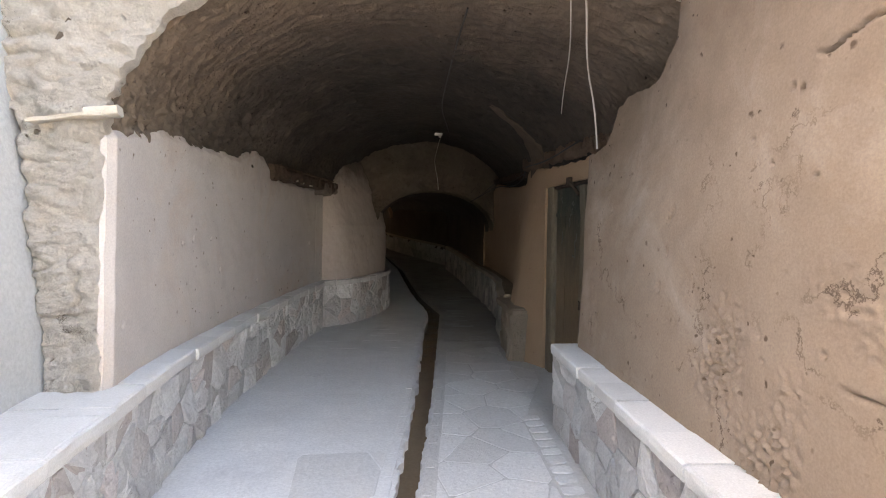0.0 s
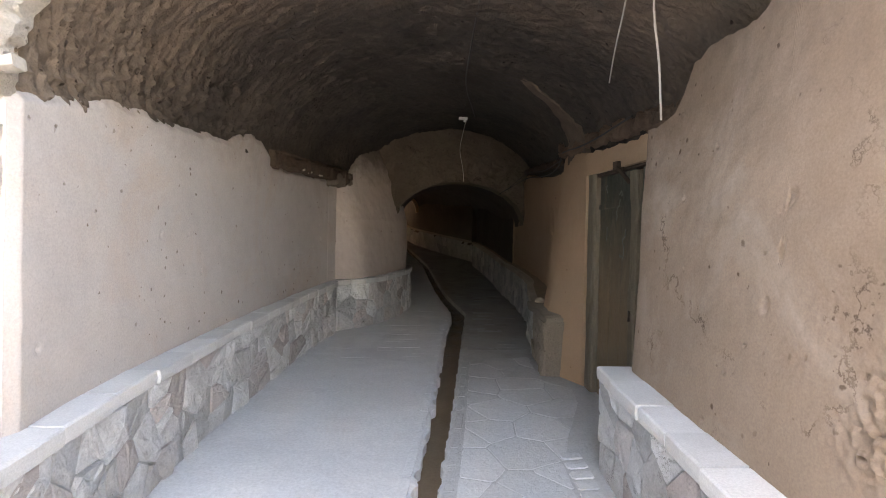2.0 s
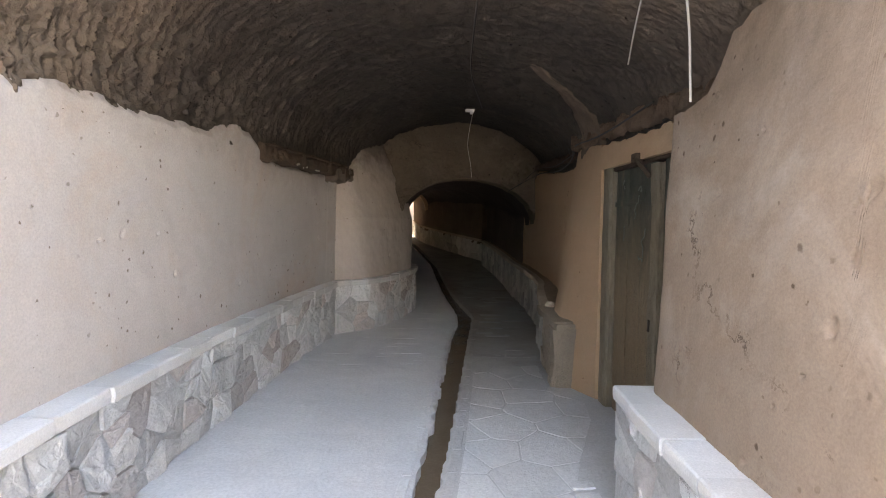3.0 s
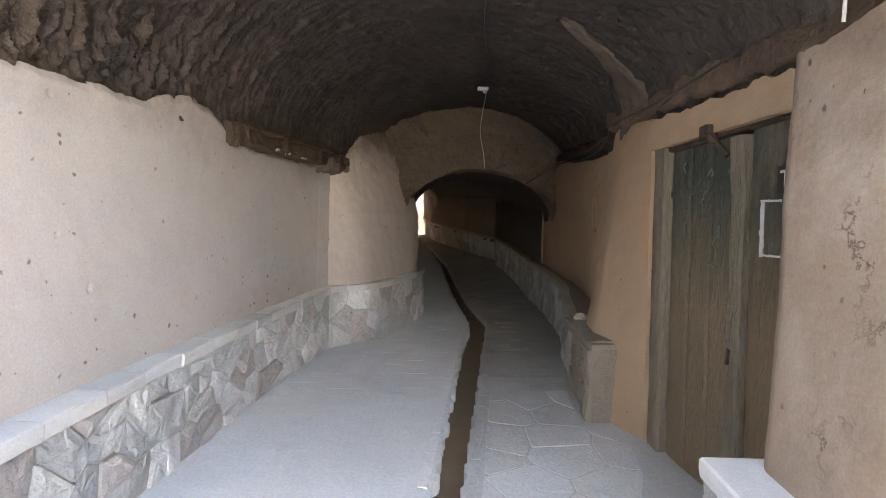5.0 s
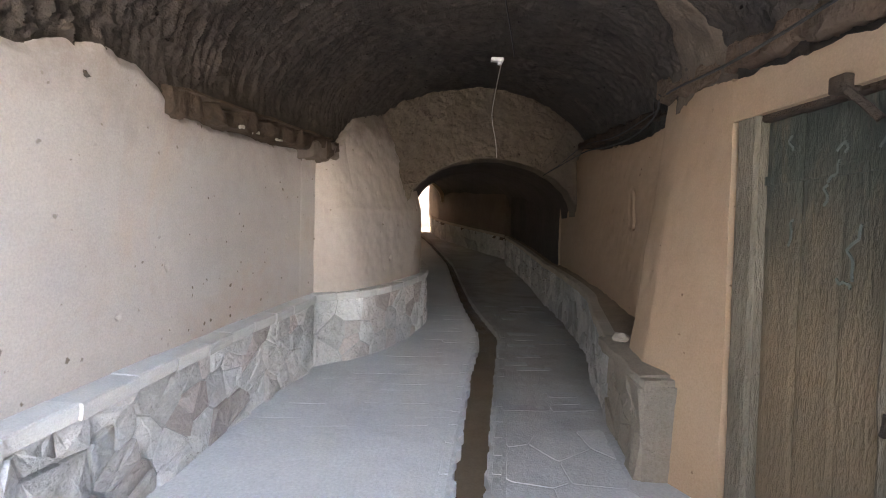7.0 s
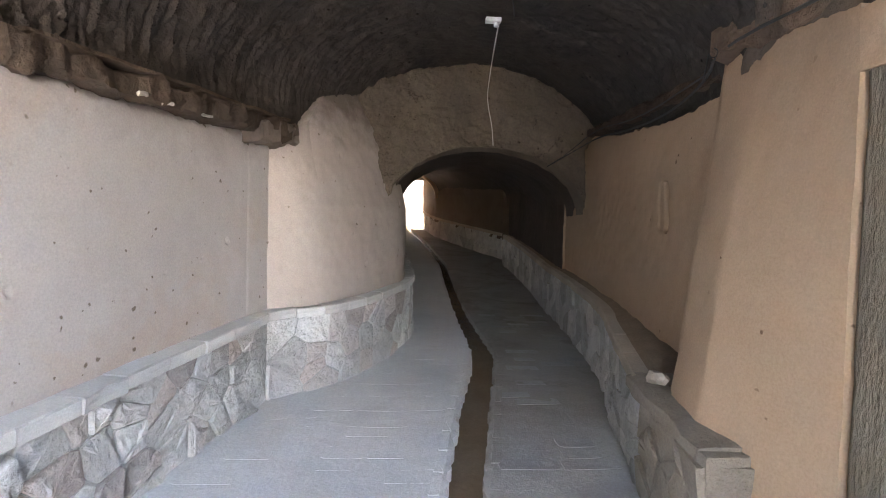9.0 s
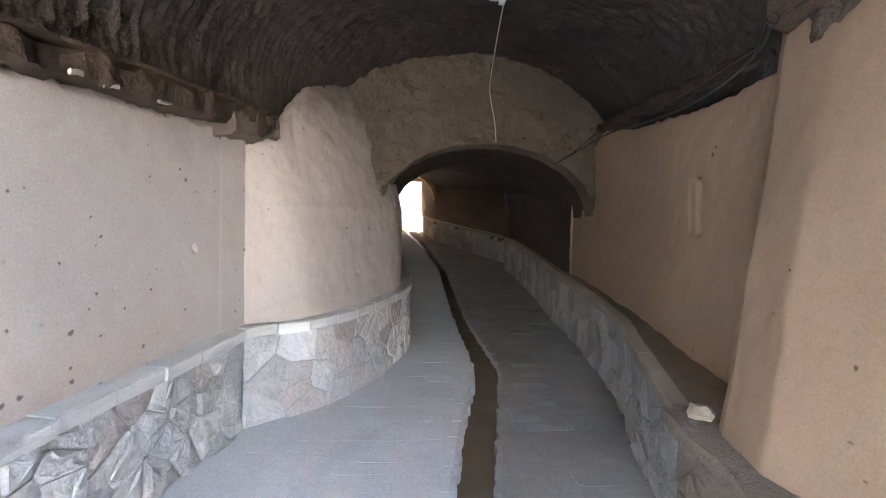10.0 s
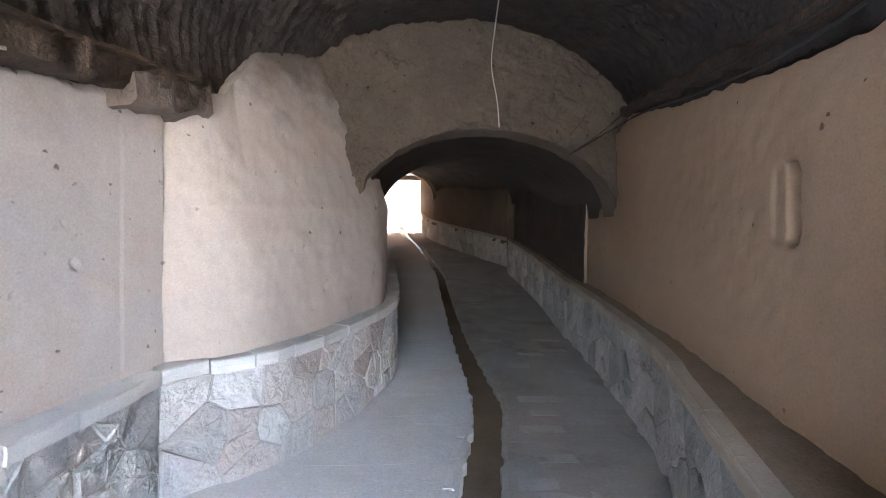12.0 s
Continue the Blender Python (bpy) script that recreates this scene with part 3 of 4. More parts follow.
# ---- low vault behind the arch, bending towards the far end ----
def low_vault(u, v, thick=0.0):
    y = 9.2 + 11.4 * u
    th = math.pi * v
    xl, xr = lerp_table([(9.2, 0.38), (10.3, 0.46), (12, 0.36), (16, 0.02), (20.6, -0.62)], y), lerp_table([(9.2, 2.8), (10.8, 2.93), (13.8, 3.06), (16.0, 3.0), (19, 2.0), (20.6, 1.48)], y)
    s, c = ground(y) + lerp_table([(9, 1.55), (14, 1.5), (20.6, 1.34)], y), ground(y) + lerp_table([(9, 2.3), (15, 2.3), (20.6, 2.16)], y)
    m, a = (xl + xr) / 2, (xr - xl) / 2
    p = Vector((m - (a + thick) * math.cos(th), y + (end_y(m - a * math.cos(th)) + 0.25 - 9.2) * (1 - u), s + (c - s + thick) * math.sin(th)))
    if not thick:
        p += Vector((0, 0, rough(p, 0.03, 2, 3) + rough(p, 0.01, 9, 3)))
    return p


tunnel = structure("ceiling_passage", "low dark vault of the inner passage", "ceiling", sheet("ceiling_passage", 120, 50, low_vault, lambda u, v: low_vault(u, v, 0.3)))
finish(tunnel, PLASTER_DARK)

FAR_R = Line([(2.90, 16.3), (2.5, 17.4), (1.92, 19), (1.46, 20.5), (1.16, 22), (1.02, 24)], 1)


def far_front(u, v):
    q = FAR_R.point(FAR_R.length * u)
    z = ground(q.y) + 0.5 + 1.6 * v
    return Vector((q.x + rough((0, q.y, z), 0.02, 2, 3), q.y, z))


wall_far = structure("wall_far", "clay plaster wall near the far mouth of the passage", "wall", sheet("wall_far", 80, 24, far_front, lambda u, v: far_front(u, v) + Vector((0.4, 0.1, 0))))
finish(wall_far, PLASTER_BROWN)
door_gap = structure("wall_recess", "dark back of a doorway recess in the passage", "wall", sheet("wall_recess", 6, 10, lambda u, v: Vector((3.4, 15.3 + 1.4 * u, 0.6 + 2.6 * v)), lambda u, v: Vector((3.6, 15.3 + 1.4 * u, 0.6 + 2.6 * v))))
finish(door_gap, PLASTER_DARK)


# ---- far mouth: wall with an arch, sunlit yard beyond ----
def mouth_far(u, v):
    th = math.pi * u
    p = Vector((0.42 - 0.95 * math.cos(th), 0, 2.76 + 0.80 * math.sin(th)))
    o = Vector((0.42 - 4.0 * math.cos(th), 0, 2.76 + 3.2 * math.sin(th)))
    q = p.lerp(o, v)
    return Vector((q.x, 20.55 + rough(q, 0.02, 3), q.z))


far_mouth = structure("wall_far_mouth", "clay wall with the far arch of the passage", "wall", sheet("wall_far_mouth", 60, 12, mouth_far, lambda u, v: mouth_far(u, v) + Vector((0, 0.3, 0))))
finish(far_mouth, PLASTER_D)


def yard_wall(name, a, b, h, mat, label):
    a, b = Vector(a), Vector(b)
    n2 = Vector((b.y - a.y, a.x - b.x)).normalized() * 0.4

    def f(u, v):
        p = a.lerp(b, u)
        return Vector((p.x + rough((p.x, p.y, v * h), 0.02, 1.2, 5), p.y, ground(p.y) - 0.1 + h * v))

    return finish(structure(name, label, "wall", sheet(name, 24, 12, f, lambda u, v: f(u, v) + Vector((n2.x, n2.y, 0)))), mat)


# Yard walls rise out of view to cut the light entering the passage.
yard_wall("wall_yard_end", (-3, 30), (3, 30), 7.5, BRIGHTWALL, "clay wall across the sunlit yard")
yard_wall("wall_yard_side", (1.25, 24), (1.6, 30), 7.5, BRIGHTWALL, "clay wall along the sunlit yard")
yard_wall("wall_yard_left", (-2.4, 30), (-1.8, 20.8), 7.5, PLASTER_D, "unseen clay wall added to cut light in the far yard")
# Unseen walls added round the start to block low sky and steer bounce.
yard_wall("wall_square_end", (14, -10), (-6, -10), 4.8, GREYWALL, "unseen grey wall added behind the start to shape light")
yard_wall("wall_square_side", (14, 1), (14, -10), 4.8, GREYWALL, "unseen grey wall added far to the right to shape light")
yard_wall("wall_square_left", (-6, -10), (-2.2, -4), 4.8, GREYWALL, "unseen grey wall added at the left to shape light")
yard_wall("wall_square_house", (2.0, 0.55), (14, 0.55), 3.1, GREYWALL, "unseen grey wall added right of the mouth to shape light")


def backing(name, line, off, lo, hi, label):
    def f(u, v):
        s = line.length * u
        q, n2 = line.point(s), line.normal(s)
        return Vector((q.x + n2.x * off, q.y + n2.y * off, ground(q.y) - 0.2 + (hi - ground(q.y) + 0.2) * v))

    return finish(structure(name, label, "wall", sheet(name, 60, 8, f, lambda u, v: f(u, v) + Vector((0.3 if off < 0 else 0.3, 0, 0)) * (-1 if off < 0 else 1))), SOOT)


# Sheets added behind the walls so that no light leaks through their gaps.
backing("wall_core_left", Line([(-1.28, 3.15), (-1.23, 4), (-1.1, 5), (-0.95, 6), (-0.78, 7), (-0.55, 7.83)], 1), -0.14, 0, 4.2, "sheet added behind the left wall against light leaks")
backing("wall_core_corner", WALL_B, -0.42, 0, 4.4, "sheet added behind the rounded corner against light leaks")
backing("wall_core_side", WALL_S, 0.16, 0, 4.4, "sheet added behind the niche wall against light leaks")
backing("wall_core_door", Line([(2.5, 2.4), (2.5, 6.4)], 0), 0.05, 0, 4.2, "sheet added behind the door wall against light leaks")
backing("wall_core_far", FAR_R, 0.3, 0, 4.4, "sheet added near the far mouth against light leaks")


def block(name, label, x0, x1, y0, y1, z0, z1, mat):
    def f(z):
        return lambda u, v: Vector((x0 + (x1 - x0) * u, y0 + (y1 - y0) * v, z))

    return finish(structure(name, label, "wall", sheet(name, 8, 8, f(z0), f(z1))), mat, False)


# Unseen slabs and blocks added to stop light leaks and shade both mouths.
block("roof_houses", "unseen slab over the passage, added to block light", -6, 14, 3.15, 24.9, 4.25, 5.6, PLASTER_D)
block("wall_house_left", "unseen block beside the alley, added to block light", -6, -2.25, 3.0, 20.9, -0.4, 4.25, PLASTER_D)
block("wall_house_right", "unseen block beside the passage, added to block light", 3.9, 14, 3.4, 20.9, -0.4, 4.25, PLASTER_D)
block("wall_house_front", "unseen block beside the mouth, added to block light", 2.35, 14, 0.97, 3.4, -0.4, 3.0, PLASTER_D)
block("wall_passage_step", "unseen filler over the passage, added to block light", -2.3, 3.9, 17.2, 17.35, 3.6, 4.3, PLASTER_DARK)


# ---- earth sheet, then the alley floor in two strips with the gutter between ----
def earth(u, v):
    x, y = -60 + 120 * u, -60 + 120 * v
    return Vector((x, y, ground(max(-8, min(y, 34))) - 0.35))


finish(structure("ground", "bare earth beyond the walls", "ground", sheet("ground", 60, 60, earth, lambda u, v: earth(u, v) - Vector((0, 0, 0.2)))), GROUNDM)


def gut(table, y, seed):
    step = max(-1.0, min(1.0, 3.2 * noise.noise(Vector((y * 9, seed, 2)))))
    return smooth_table(table, y) + 0.016 * noise.noise(Vector((y * 4.2, seed, 0))) + (0.016 * step + 0.012 * noise.noise(Vector((y * 31, seed, 4)))) * (1 if seed < 5 else 0.8)


def floor_y(u):
    """Rows lie close together along the stretch that is walked."""
    return -10 + 55 * u if u < 0.2 else 1 + 13 * (u - 0.2) / 0.7 if u < 0.9 else 14 + 200 * (u - 0.9)


def floor_z(x, y):
    return ground(y) + 0.012 * noise.noise(Vector((x * 1.7, y * 1.7, 4))) + 0.004 * noise.noise(Vector((x * 7, y * 7, 4)))


def floor_strip(side):
    def f(u, v):
        y = floor_y(u)
        g = gut(GUT_L if side < 0 else GUT_R, y, 1.0 if side < 0 else 6.0)
        far = lerp_table([(-10, -6), (-4.2, -6), (-4, -2.2)], y) if y < 7.6 else lerp_table([(7.6, -2.2), (12, -0.6), (20, -1.0), (21, -5), (34, -5)], y)
        if side > 0:
            far = lerp_table([(-10, 14), (0.5, 14), (0.6, 2.4), (14, 3.7), (24, 3.5), (34, 5)], y)
        x = g + (far - g) * v ** 1.2
        lip = 0.012 * max(0.0, 1 - abs(x - g) / 0.03)
        return Vector((x, y, floor_z(x, y) - lip))

    return f


def below(f, d):
    return lambda u, v: f(u, v) - Vector((0, 0, d))


floor = structure("floor", "dusty grey cement and flagstone alley floor", "floor")
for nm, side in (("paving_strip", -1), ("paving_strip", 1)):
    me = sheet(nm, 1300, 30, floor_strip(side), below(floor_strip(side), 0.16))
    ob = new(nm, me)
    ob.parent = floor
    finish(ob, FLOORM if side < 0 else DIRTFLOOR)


def gutter_bed(u, v):
    y = -10 + 44 * u
    a, b = smooth_table(GUT_L, y) - 0.06, smooth_table(GUT_R, y) + 0.06
    return Vector((a + (b - a) * v, y, ground(y) - 0.085 + 0.012 * noise.noise(Vector((v * 3, y * 3, 8)))))


gutter = structure("gutter", "narrow open gutter with wet brown mud", "gutter", sheet("gutter", 500, 8, gutter_bed, below(gutter_bed, 0.05)))
finish(gutter, MUD)


# ---- stone plinths: mortar core, rubble stones, coping ----
def clip(poly, p, n2):
    """Keep the part of a convex outline where (q - p) . n2 <= 0."""
    out = []
    for a, b in zip(poly, poly[1:] + poly[:1]):
        da, db = (a - p).dot(n2), (b - p).dot(n2)
        if da <= 0:
            out.append(a)
        if (da < 0 < db) or (db < 0 < da):
            out.append(a.lerp(b, da / (da - db)))
    return out


def cells(rnd, s0, s1, t0, t1, ds, dt, jitter=0.52):
    """Irregular convex outlines that fill a strip."""
    ns, nt = max(1, round((s1 - s0) / ds)), max(1, round((t1 - t0) / dt))
    seeds = {}
    for i in range(ns):
        for k in range(nt):
            seeds[i, k] = Vector((s0 + (i + 0.5 + (0.5 if k % 2 else 0) * 0.6 + rnd.uniform(-jitter, jitter)) * (s1 - s0) / ns, t0 + (k + 0.5 + rnd.uniform(-jitter, jitter)) * (t1 - t0) / nt))
    for (i, k), c in seeds.items():
        poly = [Vector(p) for p in ((s0, t0), (s1, t0), (s1, t1), (s0, t1))]
        for a in range(-2, 3):
            for b in range(-2, 3):
                o = seeds.get((i + a, k + b))
                if o is not None and (a or b):
                    poly = clip(poly, (c + o) / 2, (o - c))
                    if len(poly) < 3:
                        break
            if len(poly) < 3:
                break
        if len(poly) >= 3:
            yield poly


def piece(name, poly, inset, place, proud, parent, mat, rnd, uneven=0.35, domed=0.3, bevel=(0.03, 0.12), rings=1, corner=0.10):
    """One stone: an outline in the strip raised to a worn, uneven face."""
    c = sum(poly, Vector((0, 0))) / len(poly)
    size = min((p - c).length for p in poly)
    if size < inset * 1.6:
        return None
    shape = []
    for a, b in zip(poly, poly[1:] + poly[:1]):
        if (b - a).length > 0.03:
            shape += [a.lerp(b, corner + rnd.uniform(0, 0.12)), a.lerp(b, 1 - corner - rnd.uniform(0, 0.12))]
    if len(shape) < 5:
        return None
    k0 = 1 - inset / size
    ring0 = [c + (p - c) * (k0 + 0.02) for p in shape]
    ring1 = [c + (p - c) * (k0 - rnd.uniform(*bevel)) for p in shape]
    tilt = Vector((rnd.uniform(-1, 1), rnd.uniform(-1, 1))) * proud * uneven / max(size, 0.03)
    verts = [place(p, -0.015) for p in ring0]
    verts += [place(p, min(1.5 * proud, max(0.4 * proud, proud * (0.75 + rnd.uniform(-0.2, 0.2)) + tilt.dot(p - c)))) for p in ring1]
    n3, top = len(shape), 1
    if rings > 1:
        verts += [place(c + (p - c) * rnd.uniform(0.42, 0.6), proud * rnd.uniform(0.5, 1.5) + tilt.dot(p - c) * 0.5) for p in shape]
        top = 2
    verts.append(place(c + Vector((rnd.uniform(-0.2, 0.2), rnd.uniform(-0.2, 0.2))) * size, proud * (1 + rnd.uniform(0, domed))))
    faces = []
    for r in range(top):
        faces += [(r * n3 + i, r * n3 + (i + 1) % n3, (r + 1) * n3 + (i + 1) % n3, (r + 1) * n3 + i) for i in range(n3)]
    faces += [(top * n3 + i, top * n3 + (i + 1) % n3, (top + 1) * n3) for i in range(n3)]
    o = verts[-1].copy()
    me = mesh_of(name, [tuple(v - o) for v in verts], faces)
    ob = new(name, me)
    ob.location = o
    ob.parent = parent
    me.materials.append(mat)
    return ob


def plinth(name, label, line, sign, high, s0, s1, cuts, back, rnd, stone=(0.24, 0.21), coping=True, proud=0.028, top=COPING, stuff=STONE, bed=MORTAR, rim=0.0):
    root = structure(name, label, "plinth")

    def core(off):
        def f(u, v):
            s = s0 + (s1 - s0) * u
            q, n2 = line.point(s), line.normal(s) * sign
            z = ground(q.y) - 0.1 + (high(q.y) + 0.1) * v
            d = off + (rough((q.x, q.y, z), 0.008, 9, 3) if off > -0.1 else 0)
            return Vector((q.x + n2.x * d, q.y + n2.y * d, z))
        return f

    me = sheet("mortar", max(20, int((s1 - s0) * 16)), 10, core(-0.012), core(-back * 0.8))
    ob = new("mortar", me)
    ob.parent = root
    finish(ob, bed)

    def place(p, d):
        q, n2 = line.point(p[0]), line.normal(p[0]) * sign
        z = ground(q.y) + p[1] * high(q.y) / 0.62
        d = d - 0.012
        return Vector((q.x + n2.x * d, q.y + n2.y * d, z))

    for poly in cells(rnd, s0, s1, -0.02, 0.615, stone[0], stone[1]):
        piece("stone", poly, 0.004, place, rnd.uniform(0.5, 1.15) * proud, root, stuff, rnd, 0.6, 0.5, (0.01, 0.06), 2, 0.0)
    if not coping:
        return root
    s = s0
    while s < s1 - 0.05:
        length = min(cuts(line.point(s).y) * rnd.uniform(0.85, 1.15), s1 - s)
        verts, faces, n4 = [], [], max(2, round(length / 0.14))
        lift = rnd.uniform(-0.003, 0.003)
        over = rnd.uniform(0.015, 0.035)
        for i in range(n4 + 1):
            t = s + 0.004 + (length - 0.008) * i / n4
            q, n2 = line.point(t), line.normal(t) * sign
            z = ground(q.y) + high(q.y) + lift
            j = 0.008 * noise.noise(Vector((t * 9, 3, 3)))
            for d, h in ((-(rim or back), 0.0), (over + j, -0.012), (over + 0.006 + j, 0.022), (over + 0.004 + j * 2.2, 0.056 + j * 0.5), (over - 0.006 + j, 0.064 + j * 0.4), (-(rim or back), 0.068)):
                verts.append(Vector((q.x + n2.x * d, q.y + n2.y * d, z + h)))
        for i in range(n4):
            for k in range(6):
                faces.append((i * 6 + k, i * 6 + (k + 1) % 6, i * 6 + 6 + (k + 1) % 6, i * 6 + 6 + k))
        faces += [(5, 4, 3, 2, 1, 0), tuple(n4 * 6 + k for k in range(6))]
        o = verts[0].copy()
        me = mesh_of("coping_stone", [tuple(v - o) for v in verts], faces)
        bm = bmesh.new()
        bm.from_mesh(me)
        bmesh.ops.recalc_face_normals(bm, faces=bm.faces)
        bm.to_mesh(me)
        bm.free()
        me.materials.append(top)
        ob = new("coping_stone", me)
        ob.location, ob.parent = o, root
        s += length
    return root


rs = random.Random(7)
plinth("plinth_left", "rubble stone plinth with pale coping under the pitted wall", BASE_L, 1, lambda y: 0.61 if y < 7 else 0.61 + 0.03 * (y - 7), 4.2, BASE_L.length, lambda y: 0.42 if y < 4.3 else 0.33, 0.2, rs, (0.17, 0.2))
plinth("plinth_outer", "rubble stone ledge with wide coping outside the mouth", BASE_L, 1, lambda y: 0.61, 0.0, 6.62, lambda y: 0.8, 0.48, rs, (0.3, 0.24))
plinth("plinth_corner", "curved rubble stone plinth with coping blocks round the corner", BASE_B, 1, lambda y: 0.635 + 0.01 * min(y - 7.7, 2), 0.0, 5.4, lambda y: 0.27, 0.2, rs, (0.24, 0.24), proud=0.026)
plinth("plinth_right", "rubble stone plinth with pale coping under the flaking wall", BASE_R, -1, lambda y: 0.585, 0.0, BASE_R.length, lambda y: 0.36, 0.24, rs, (0.23, 0.2))
# The side and far plinths take the stone with shade in its colour.
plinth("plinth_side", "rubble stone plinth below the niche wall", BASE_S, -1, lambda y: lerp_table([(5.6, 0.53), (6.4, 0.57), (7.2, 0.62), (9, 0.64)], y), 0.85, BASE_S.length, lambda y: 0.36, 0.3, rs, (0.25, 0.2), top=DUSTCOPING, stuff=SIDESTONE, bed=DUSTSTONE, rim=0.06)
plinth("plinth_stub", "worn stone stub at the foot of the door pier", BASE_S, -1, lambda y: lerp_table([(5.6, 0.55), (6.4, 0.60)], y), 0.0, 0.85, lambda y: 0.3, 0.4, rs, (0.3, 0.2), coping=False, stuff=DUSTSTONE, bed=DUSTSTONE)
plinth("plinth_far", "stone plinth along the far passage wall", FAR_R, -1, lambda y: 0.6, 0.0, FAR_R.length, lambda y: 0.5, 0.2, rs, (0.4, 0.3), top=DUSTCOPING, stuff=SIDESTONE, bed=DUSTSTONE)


def ledge_top(u, v):
    """Fallen earth between the rim of the side plinth and the niche wall."""
    y = 6.3 + 9.2 * u
    a, b = BASE_S.x_at(y) + 0.045, WALL_S.x_at(y) + 0.06
    x = a + (b - a) * v
    high = lerp_table([(5.6, 0.53), (6.4, 0.57), (7.2, 0.62), (9, 0.64)], y)
    return Vector((x, y, ground(y) + high + 0.052 + 0.045 * v + rough((x, y, 0), 0.012, 6, 3)))


ledge = structure("ledge", "brown fallen earth on top of the side plinth", "ledge", sheet("ledge", 160, 12, ledge_top, below(ledge_top, 0.09)))
finish(ledge, surface("fallen_earth", (0.17, 0.122, 0.082), (0.29, 0.215, 0.15), bump=0.6, grain=60, stain=5))


def stub_end():
    """End faces and top of the stubs, which show beside the door."""
    root = bpy.data.objects["plinth_stub"]
    for y0, x0, x1, h, nm in ((5.62, 1.83, 2.18, 0.60, "end_block"),):
        for k in range(3):
            bm = box_bm((x1 - x0 - 0.01, 0.16, h / 3 - 0.012), 0.014)
            for v in bm.verts:
                v.co += Vector((rough(v.co, 0.012, 9, k), rough(v.co, 0.012, 9, k + 3), 0))
                v.co += Vector(((x0 + x1) / 2, y0 + 0.075 + 0.012 * (k % 2), ground(y0) + h / 3 * (k + 0.5)))
            part(nm, bm, DUSTSTONE, root)
    bm = plank_bm((2.06, 5.66, ground(5.6) + 0.565), (2.12, 6.5, ground(6.4) + 0.60), 0.46, 0.09, 14, 0.02, 3)
    part("cap", bm, DUSTSTONE, root, "mortar cap worn to a slope", True)
    root = bpy.data.objects["plinth_right"]
    for k in range(3):
        bm = box_bm((0.17, 0.16, 0.185), 0.014)
        for v in bm.verts:
            v.co += Vector((rough(v.co, 0.012, 9, k), rough(v.co, 0.012, 9, k + 3), 0))
            v.co += Vector((1.575 + 0.105 + 0.01 * (k % 2), 3.66, ground(3.7) + 0.095 + 0.195 * k))
        part("end_block", bm, STONE, root)


stub_end()


# ---- door: frame, boards, stile, chalk, taped paper edge, number plate ----
door = structure("door_1", "weathered green painted plank door in a plaster wall", "door")


def board(name, y0, y1, z0, z1, x, thick, mat, label="", amp=0.006, seed=0.0, parent=None):
    bm = plank_bm((x + thick / 2, (y0 + y1) / 2, z0), (x + thick / 2, (y0 + y1) / 2 + 0.0001, z1), 0.1, 0.1, 20, 0)
    for v in bm.verts:
        v.co.x = x + thick / 2 + (v.co.x - x - thick / 2) / 0.1 * thick
        v.co.y = (y0 + y1) / 2 + (v.co.y - (y0 + y1) / 2) / 0.1 * (y1 - y0)
        v.co += Vector((rough(v.co, amp, 4, seed), rough(v.co, amp * 0.7, 5, seed + 4), 0))
    return part(name, bm, mat, parent or door, label)


DG = ground(4.8) - 0.03
board("frame_post", 5.125, 5.29, ground(5.2) - 0.03, 2.20, 2.112, 0.10, FRAMEWOOD, "grey-green worn door post")
board("frame_post", 3.62, 3.72, DG, 2.18, 2.10, 0.12, FRAMEWOOD, "grey-green worn door post", seed=5)
bm = plank_bm((2.195, 3.6, 2.155), (2.195, 5.28, 2.19), 0.12, 0.05, 16, 0.006, 2)
part("lintel", bm, WOOD, door, "dark timber lintel")
leaf = board("leaf", 4.90, 5.12, DG + 0.02, 2.155, 2.165, 0.04, DOORWOOD, "", seed=11)
board("leaf", 4.685, 4.897, DG + 0.02, 2.15, 2.168, 0.04, DOORWOOD, "", seed=12)
board("leaf", 4.46, 4.682, DG + 0.02, 2.145, 2.163, 0.04, DOORWOOD, "", seed=13)
board("stile", 4.345, 4.455, DG + 0.02, 2.12, 2.115, 0.06, FRAMEWOOD, "splintered meeting stile", 0.014, seed=14)
board("leaf", 4.04, 4.34, DG + 0.02, 2.14, 2.16, 0.04, DOORWOOD, "", seed=15)
board("leaf", 3.72, 4.037, DG + 0.02, 2.135, 2.163, 0.04, DOORWOOD, "", seed=16)
board("rail", 4.46, 5.12, 1.86, 1.90, 2.152, 0.03, DOORWOOD, "", 0.003, seed=21)
bm = plank_bm((2.08, 4.59, 2.16), (2.14, 4.51, 2.04), 0.032, 0.03, 5, 0.004, 6)
part("brace", bm, WOOD, door, "dark wooden wedge")
bm = box_bm((0.07, 0.08, 0.07), 0.012)
for v in bm.verts:
    v.co += Vector((2.095, 4.62, 2.19))
part("pivot_block", bm, WOOD, door, "dark wooden pivot block")
bm = plank_bm((2.108, 4.42, 0.93), (2.105, 4.40, 1.01), 0.015, 0.02, 6, 0.006, 3)
part("latch", bm, METAL, door, "rusted iron latch")
bm = box_bm((0.012, 0.16, 0.13), 0.003)
for v in bm.verts:
    v.co += Vector((2.15, 4.06, 1.865))
plate = part("number_plate", bm, METAL, door, "dark plate with two pale digits")
for y, z, w, h in ((4.085, 1.865, 0.012, 0.075), (4.10, 1.90, 0.035, 0.012), (4.03, 1.865, 0.012, 0.075)):
    bm = box_bm((0.004, w, h), 0)
    for v in bm.verts:
        v.co += Vector((2.1415, y, z))
    part("digit_stroke", bm, CHALK, plate)


